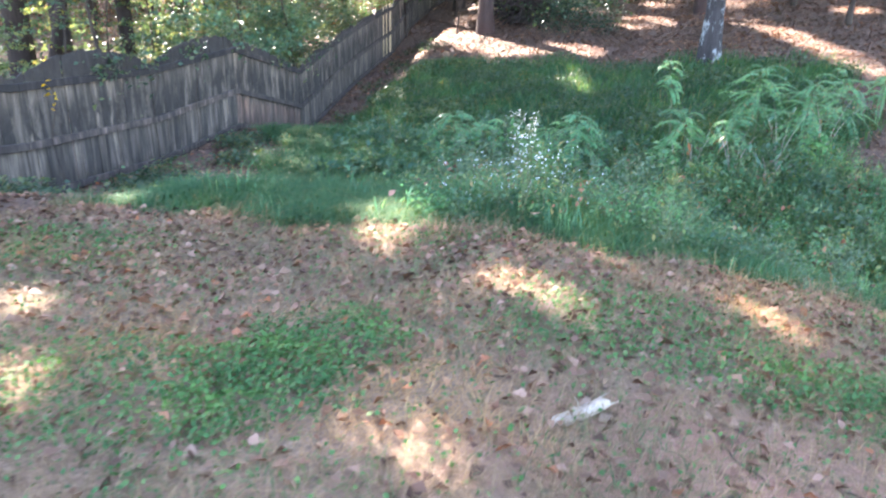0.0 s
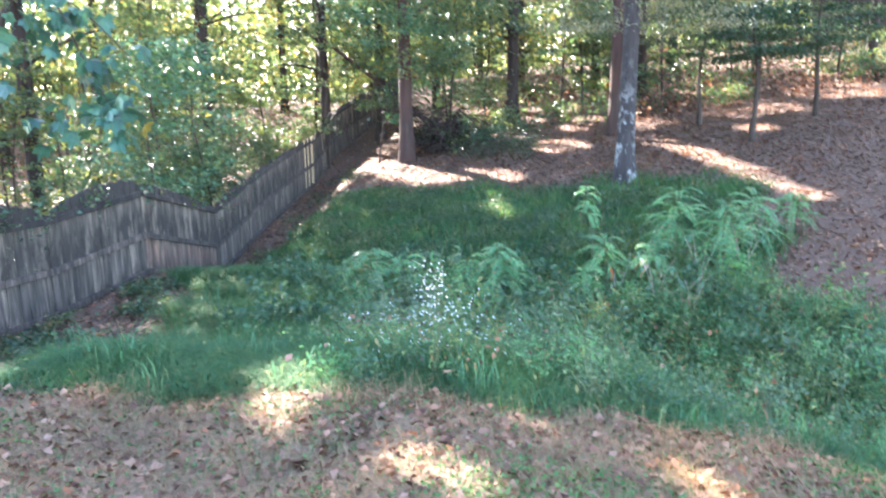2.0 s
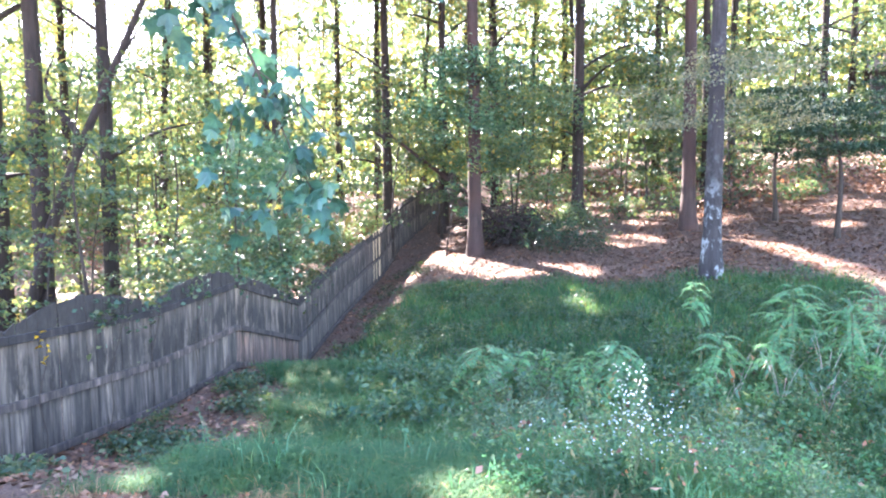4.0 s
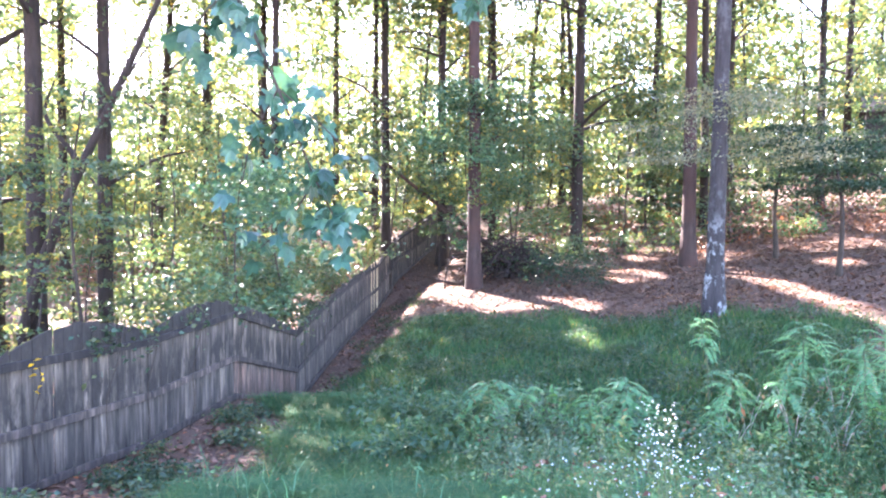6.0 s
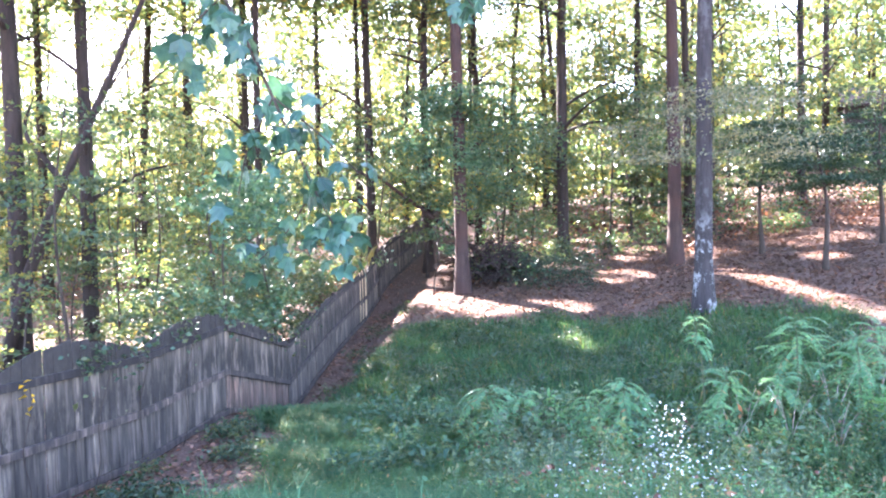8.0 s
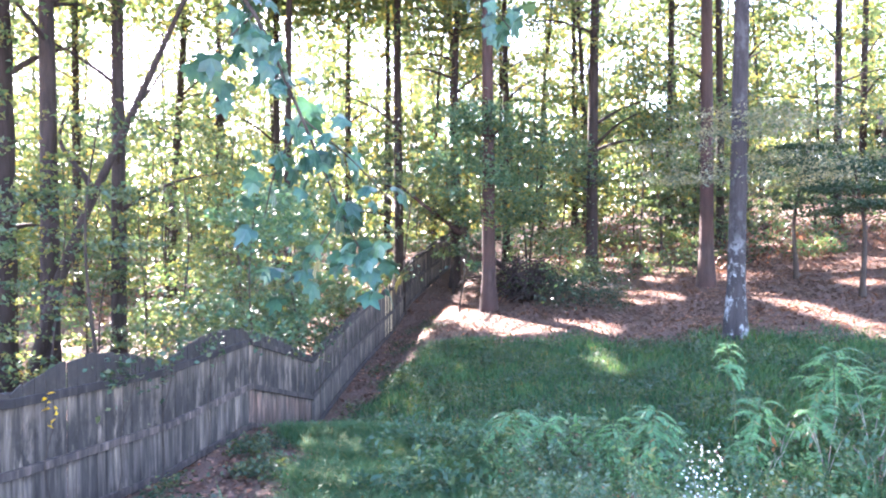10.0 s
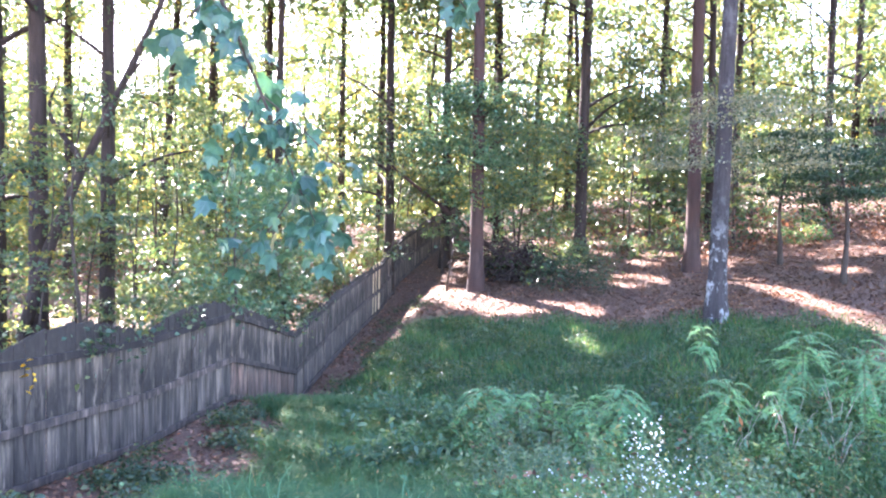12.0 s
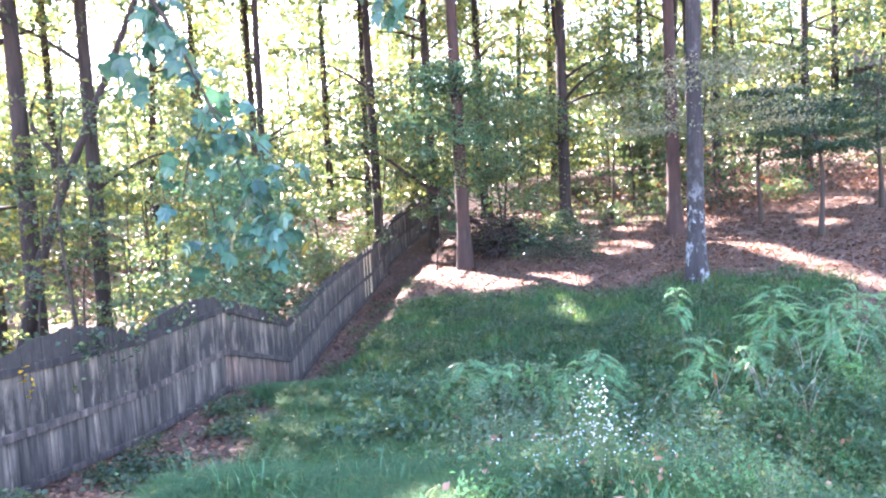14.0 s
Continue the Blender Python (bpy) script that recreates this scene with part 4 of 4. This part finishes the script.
def pinnate_plant(x, y, h, fronds, reach, label, lo=0.4, leaf=0.12, stem_r=0.014, lean=(0, 0)):
    z0 = float(ground_z(x, y))
    ob = empty("sumac_plant", pose(x, y, z0), label, "plant", "pinnate-leaved plants in the hollow")
    s = np.linspace(0, 1, 8)[:, None]
    stem = np.array([lean[0], lean[1], h * 0.9]) * s + np.array([0.04, 0.03, 0]) * np.sin(s * 4)
    st = [tube(stem, stem_r * (1 - 0.6 * s[:, 0]), 6)]
    lv = []
    fronds = int(fronds * 1.6)
    for k in range(fronds):
        q = lo + (1 - lo) * (k + 0.5) / fronds
        b = np.array([lean[0] * q, lean[1] * q, h * 0.9 * q])
        a = 2.4 * k + rng.normal() * 0.3
        r = reach * rng.uniform(0.6, 1.1) * (1.15 - 0.5 * q)
        tip = b + np.array([math.cos(a) * r, math.sin(a) * r, -r * rng.uniform(-0.35, 0.75)])
        leaves_, stalk = frond(b, tip, 19, leaf * rng.uniform(0.6, 1.0), 0.3 * r + 0.06)
        lv.append(leaves_)
        st.append(stalk)
    part("stem", mesh_np("stem", *merge(st), M_STEM, True), ob)
    part("foliage", mesh_np("foliage", *merge(lv), M_FERN), ob)


FERNY = "bright green feathery-leaved young sumac in the weeds"
for px, py, ph, pn, pr in ((0.5, 10.0, 1.05, 20, 0.55), (0.95, 10.3, 0.85, 14, 0.5), (2.3, 10.1, 1.1, 22, 0.6), (1.9, 10.5, 0.8, 12, 0.5), (4.1, 11.2, 1.0, 18, 0.6), (5.3, 11.6, 1.5, 26, 0.75),
                           (5.9, 11.0, 1.3, 22, 0.7), (4.8, 11.0, 0.9, 14, 0.6), (6.7, 11.8, 1.1, 18, 0.7), (3.7, 10.6, 0.7, 12, 0.5), (7.6, 12.4, 0.9, 14, 0.6)):
    pinnate_plant(px, py, ph, pn, pr, FERNY)
pinnate_plant(4.12, 12.3, 1.6, 9, 0.42, "lone tall sumac shoot with sunlit top leaves", 0.62, 0.12, 0.016, (-0.12, 0))


def weed_plant(x, y, h, n, label, leaf=0.06, mat=None, spread=0.16, group="tall weeds on the bank"):
    z0 = float(ground_z(x, y))
    ob = empty("tall_weed", pose(x, y, z0), label, "weed", group)
    st, pts, dirs = [], [], []
    for _ in range(5):
        a, lean = rng.uniform(0, 6.28), rng.uniform(0.1, 1.0) * spread * 2
        s = np.linspace(0, 1, 7)[:, None]
        e = np.array([math.cos(a) * lean, math.sin(a) * lean, h * rng.uniform(0.75, 1.05)])
        p = e * s + np.array([0.03, 0, 0]) * np.sin(s * 5)
        st.append(tube(p, 0.005 * (1 - 0.7 * s[:, 0]), 4))
        q = rng.uniform(0.15, 1, n // 5)
        pts.append(e * q[:, None] + rng.normal(size=(len(q), 3)) * 0.045)
    part("stem", mesh_np("stem", *merge(st), M_STEM, True), ob)
    p = np.concatenate(pts)
    part("foliage", mesh_np("foliage", *leaf_quads(p, rng.uniform(0.6, 1.4, len(p)) * leaf, 0.35, 0.4), mat or M_WEED), ob)
    return ob


WEEDS = ((M_WEED, "leafy olive-green weed on the bank"), (M_FERNY, "broad-leaved blue-green weed on the bank"), (M_PALE, "pale bushy weed on the bank"), (M_FERN, "bright green weed on the bank"))
for px, py in zip(*zone_points(190, 0.3, 8.5, 4.7, 10.6, lambda x, y: green_zone(x, y) * (0.15 + 0.85 * smooth01(0.3, 0.7, patchy(x, y, 1.5, 3))))):
    kind = int(rng.integers(4))
    tall = rng.uniform(0.35, 0.95) * (0.5 + 0.5 * min(1.0, (py - 4.6) / 1.2))
    fine = 0.42 + 0.58 * min(1.0, max(0.0, (py - 5.2) / 3.5))
    weed_plant(float(px), float(py), tall, int(rng.uniform(80, 170) / fine), WEEDS[kind][1], fine * rng.uniform(0.05, 0.11), WEEDS[kind][0], rng.uniform(0.12, 0.3))
for px, py in zip(*zone_points(46, -1.6, 3.6, 9.0, 12.5, lambda x, y: green_zone(x, y) * patchy(x, y, 1.4, 1))):
    weed_plant(float(px), float(py), rng.uniform(0.3, 0.7), 90, "blue-green broad-leaved weed in the hollow", rng.uniform(0.08, 0.14), M_FERNY, 0.22, "weeds in the hollow")


def glossy_plant(x, y, h, n, label="tall weed with long drooping glossy leaves"):
    """A branching stalk with long lance-shaped leaves hanging from it."""
    z0 = float(ground_z(x, y))
    ob = empty("glossy_weed", pose(x, y, z0), label, "weed", "drooping weeds among the sumac")
    s = np.linspace(0, 1, 7)[:, None]
    st, pts, ways = [], [], []
    for k in range(4):
        a = 1.6 * k + rng.uniform(0, 1)
        e = np.array([math.cos(a) * 0.4 * h, math.sin(a) * 0.4 * h, h * rng.uniform(0.7, 1)])
        st.append(tube(e * s + np.array([0, 0, 0.12]) * np.sin(s * 3), 0.008 * (1 - 0.7 * s[:, 0]), 5))
        q = rng.uniform(0.3, 1, n // 4)[:, None]
        turn = rng.uniform(0, 6.28, n // 4)
        out = np.stack([np.cos(turn), np.sin(turn), np.full(n // 4, -1.3)], 1)
        pts.append(e * q + np.array([0, 0, 0.12]) * np.sin(q * 3) + out * 0.06)
        ways.append(out)
    part("stem", mesh_np("stem", *merge(st), M_DEAD, True), ob, "pale reddish stalk")
    p = np.concatenate(pts)
    part("foliage", mesh_np("foliage", *leaf_quads(p, rng.uniform(0.09, 0.19, len(p)), 0.0, 0.32, 0.06, 0.0, np.concatenate(ways) * 2), M_SHINE), ob)


for px, py, ph in ((4.25, 11.0, 0.95), (4.75, 10.6, 1.0), (5.5, 10.9, 1.1), (3.85, 10.4, 0.75), (6.3, 11.2, 1.1), (5.1, 10.0, 0.8)):
    glossy_plant(px, py, ph * 0.9, 26)


def flower_mesh():
    a = np.arange(8) * np.pi / 4
    d = np.stack([np.cos(a), np.sin(a), 0.3 + 0 * a], 1)
    return mesh_np("flower", *leaf_quads(d * 0.005, 0.010, 0.2, 0.5, 0.1, 0, d * 3), M_FLOWER)


FLOWER = flower_mesh()


def aster(x, y, h, flowers, spread):
    ob = weed_plant(x, y, h, 150, "fine-stemmed weed with small white flower heads", 0.035, M_WEED, spread, "white-flowered weeds")
    a, r = rng.uniform(0, 6.28, flowers), spread * 1.6 * np.sqrt(rng.uniform(0, 1, flowers))
    c = np.stack([r * np.cos(a), r * np.sin(a), h * rng.uniform(0.5, 1.08, flowers)], 1)
    for q in c:
        part("flower", FLOWER, ob, at=pose(*[float(k) for k in q], rng.uniform(-60, 60), rng.uniform(-60, 60), 0))


aster(1.36, 4.85, 0.88, 95, 0.09)
aster(1.55, 5.05, 0.62, 80, 0.19)
aster(1.2, 5.1, 0.55, 40, 0.16)
aster(0.95, 5.3, 0.5, 26, 0.2)
aster(1.95, 5.25, 0.5, 26, 0.2)


# ---------- broad-leaved branch hanging into view ----------
def lobed_leaf(size):
    ang = [-90, -35, -8, 18, 42, 66, 90, 114, 138, 162, 188, 215]
    rad = [0.14, 0.5, 0.68, 0.5, 0.8, 0.56, 0.92, 0.56, 0.8, 0.5, 0.68, 0.5]
    bm = bmesh.new()
    c = bm.verts.new((0, 0.12 * size, 0))
    ring = []
    for a, r in zip(ang, rad):
        x, y = math.cos(radians(a)) * r * size * 0.75, math.sin(radians(a)) * r * size * 0.75 + 0.12 * size
        ring.append(bm.verts.new((x, y, -0.3 * abs(x) - 0.75 * max(0, y) ** 2 / size + (0.05 * size if abs(x) > 0.3 * size else 0))))
    for i in range(len(ring)):
        bm.faces.new((c, ring[i], ring[(i + 1) % len(ring)]))
    s = [bm.verts.new(p) for p in ((-0.0015, 0, 0), (0.0015, 0, 0), (0.001, -0.35 * size, 0.02), (-0.001, -0.35 * size, 0.02))]
    bm.faces.new(s)
    me = bpy.data.meshes.new("leaf")
    bm.to_mesh(me)
    bm.free()
    me.materials.append(M_MAPLE)
    return me


def maple():
    x, y = -6.6, 6.0
    z0 = float(ground_z(x, y)) - 0.05
    ob = empty("maple_tree", pose(x, y, z0), "broad-leaved tree beyond the fence, branch hanging over the yard", "tree")
    s = np.linspace(0, 1, 14)[:, None]
    v, f = tube(np.array([0.2, 0, 13]) * s, 0.2 * (1 - 0.7 * s[:, 0]), 12, 0.03)
    part("trunk", mesh_np("trunk", v, f, M_BARK, True), ob)
    c, p = crown_points(60, 50, 6.5, 13, 3.2, 0.6, lambda z: np.stack([0 * z, 0 * z, z], 1))
    v, f = keep_open(leaf_quads(p, 0.2, 0.55)[0] + np.array([x, y, z0]), None)
    part("crown", mesh_np("crown", v - np.array([x, y, z0]), f, M_MAPLE), ob)
    o = np.array([x, y, z0])

    def line(pts, r0, r1, k=14):
        pts = np.array(pts)
        t = np.linspace(0, len(pts) - 1, k)
        q = np.stack([np.interp(t, np.arange(len(pts)), pts[:, i]) for i in range(3)], 1)
        q[1:-1] = (q[:-2] + q[1:-1] * 2 + q[2:]) / 4
        return q, tube(q - o, np.linspace(r0, r1, k), 6)
    lines = [line([(-6.55, 6.0, 5.0), (-4.4, 5.3, 5.9), (-2.5, 4.8, 5.7), (-1.75, 4.55, 5.2), (-1.25, 4.45, 4.55), (-0.98, 4.4, 3.95), (-0.76, 4.38, 3.42), (-0.55, 4.35, 3.02)], 0.026, 0.002, 34),
             line([(-2.5, 4.8, 5.7), (-1.2, 4.75, 5.45), (-0.3, 4.75, 5.1), (0.02, 4.75, 4.75), (0.2, 4.72, 4.5)], 0.014, 0.003, 16),
             line([(-1.25, 4.45, 4.55), (-1.45, 4.4, 4.35), (-1.5, 4.4, 4.1)], 0.006, 0.003, 8),
             line([(-0.98, 4.4, 3.95), (-0.7, 4.4, 3.72), (-0.5, 4.38, 3.5)], 0.006, 0.003, 8),
             line([(-0.98, 4.4, 3.95), (-1.15, 4.42, 3.65), (-1.2, 4.42, 3.4)], 0.006, 0.003, 8),
             line([(-0.76, 4.38, 3.42), (-0.95, 4.42, 3.15), (-1.1, 4.42, 3.02)], 0.006, 0.003, 8)]
    branch = part("branch", mesh_np("branch", *merge([b for _, b in lines]), M_TWIG, True), ob)
    kinds = [lobed_leaf(k) for k in (0.13, 0.155, 0.105)]
    for (q, _), n, lo in zip(lines, (95, 26, 16, 12, 14, 14), (0.47, 0.5, 0.2, 0.2, 0.2, 0.2)):
        for _k in range(n):
            u = rng.uniform(lo, 1) * (len(q) - 1)
            b = q[int(u)] + (q[min(int(u) + 1, len(q) - 1)] - q[int(u)]) * (u % 1)
            b = b + rng.normal(size=3) * np.array([0.085, 0.09, 0.06])
            m = Matrix.Translation(Vector(b - o)) @ Euler((radians(rng.uniform(-75, -10)), radians(rng.normal() * 25), rng.uniform(0, 6.28))).to_matrix().to_4x4()
            part("leaf", kinds[int(rng.integers(3))], branch, at=m)


maple()


# ---------- vines on the fence, small things on the lawn ----------
def vine(y, spread, n, z_top, mat, label):
    x = float(fence_x(np.array(y)))
    z0 = float(ground_z(x, y))
    ob = empty("vine", pose(x, y, z0), label, "vine", "vines over the fence")
    p = np.stack([rng.normal(size=n) * 0.10 + 0.06, rng.normal(size=n) * spread, z_top + np.abs(rng.normal(size=n)) * -0.22 + rng.uniform(0, 0.22, n)], 1)
    part("foliage", mesh_np("foliage", *leaf_quads(p, rng.uniform(0.05, 0.11, n), 0.5, 0.75), mat), ob)
    s = np.linspace(0, 1, 10)[:, None]
    w = np.array([0.07, -spread, 0.0]) + np.array([0.0, 2 * spread, z_top]) * s + np.array([0.02, 0.05, 0]) * np.sin(s * 9)
    part("stem", mesh_np("stem", *tube(w, np.full(10, 0.006), 5), M_TWIG, True), ob)


for vy, vs, vn in ((6.9, 0.3, 90), (9.3, 0.3, 90), (10.1, 0.2, 60), (11.2, 0.25, 60), (12.7, 0.2, 50), (14.4, 0.3, 40), (15.6, 0.4, 60), (17.2, 0.4, 40)):
    vine(vy, vs, vn, 1.62, M_UNDER, "green vine trailing over the fence top")
vine(8.15, 0.06, 9, 1.42, M_YELLOW, "few bright yellow vine leaves on the fence")


def dead_branch():
    x, y = 1.58, 1.70
    ob = empty("dead_stick", pose(x, y, float(ground_z(x, y)) + 0.02, 0, 0, 38), "bleached broken stick lying on the clay", "stick")
    s = np.linspace(0, 1, 12)[:, None]
    width = np.interp(s[:, 0], (0, 0.06, 0.5, 0.9, 1), (0.004, 0.03, 0.045, 0.034, 0.004))
    wood = tube(np.array([-0.17, 0, 0.006]) + np.array([0.34, 0, 0.012]) * s, width, 7, 0.16)
    wood[0][:, 2] *= 0.55
    pieces = [wood]
    for y0, y1, x1 in ((0.02, 0.05, 0.23), (-0.02, -0.03, 0.21), (0.0, 0.11, 0.06)):
        q = np.array([0.0, y0, 0.012]) + np.array([x1, y1 - y0, 0.004]) * s
        pieces.append(tube(q, 0.009 * (1.02 - s[:, 0]), 5, 0.15))
    part("stick", mesh_np("stick", *merge(pieces), M_DEAD), ob)


dead_branch()
for _k in range(26):
    qx, qy = rng.uniform(-2.5, 5), rng.uniform(0.8, 4.4)
    L = rng.uniform(0.08, 0.3)
    ob = empty("twig", pose(qx, qy, float(ground_z(qx, qy)) + 0.012, 0, 0, rng.uniform(0, 360)), "small dry twig on the lawn", "twig", "twigs on the lawn")
    s = np.linspace(-0.5, 0.5, 6)[:, None]
    part("stem", mesh_np("stem", *tube(np.array([L, 0, 0]) * s + np.array([0, 0.02, 0]) * np.sin(s * 6), 0.005 * np.linspace(1, 0.5, 6), 5), M_TWIG, True), ob)
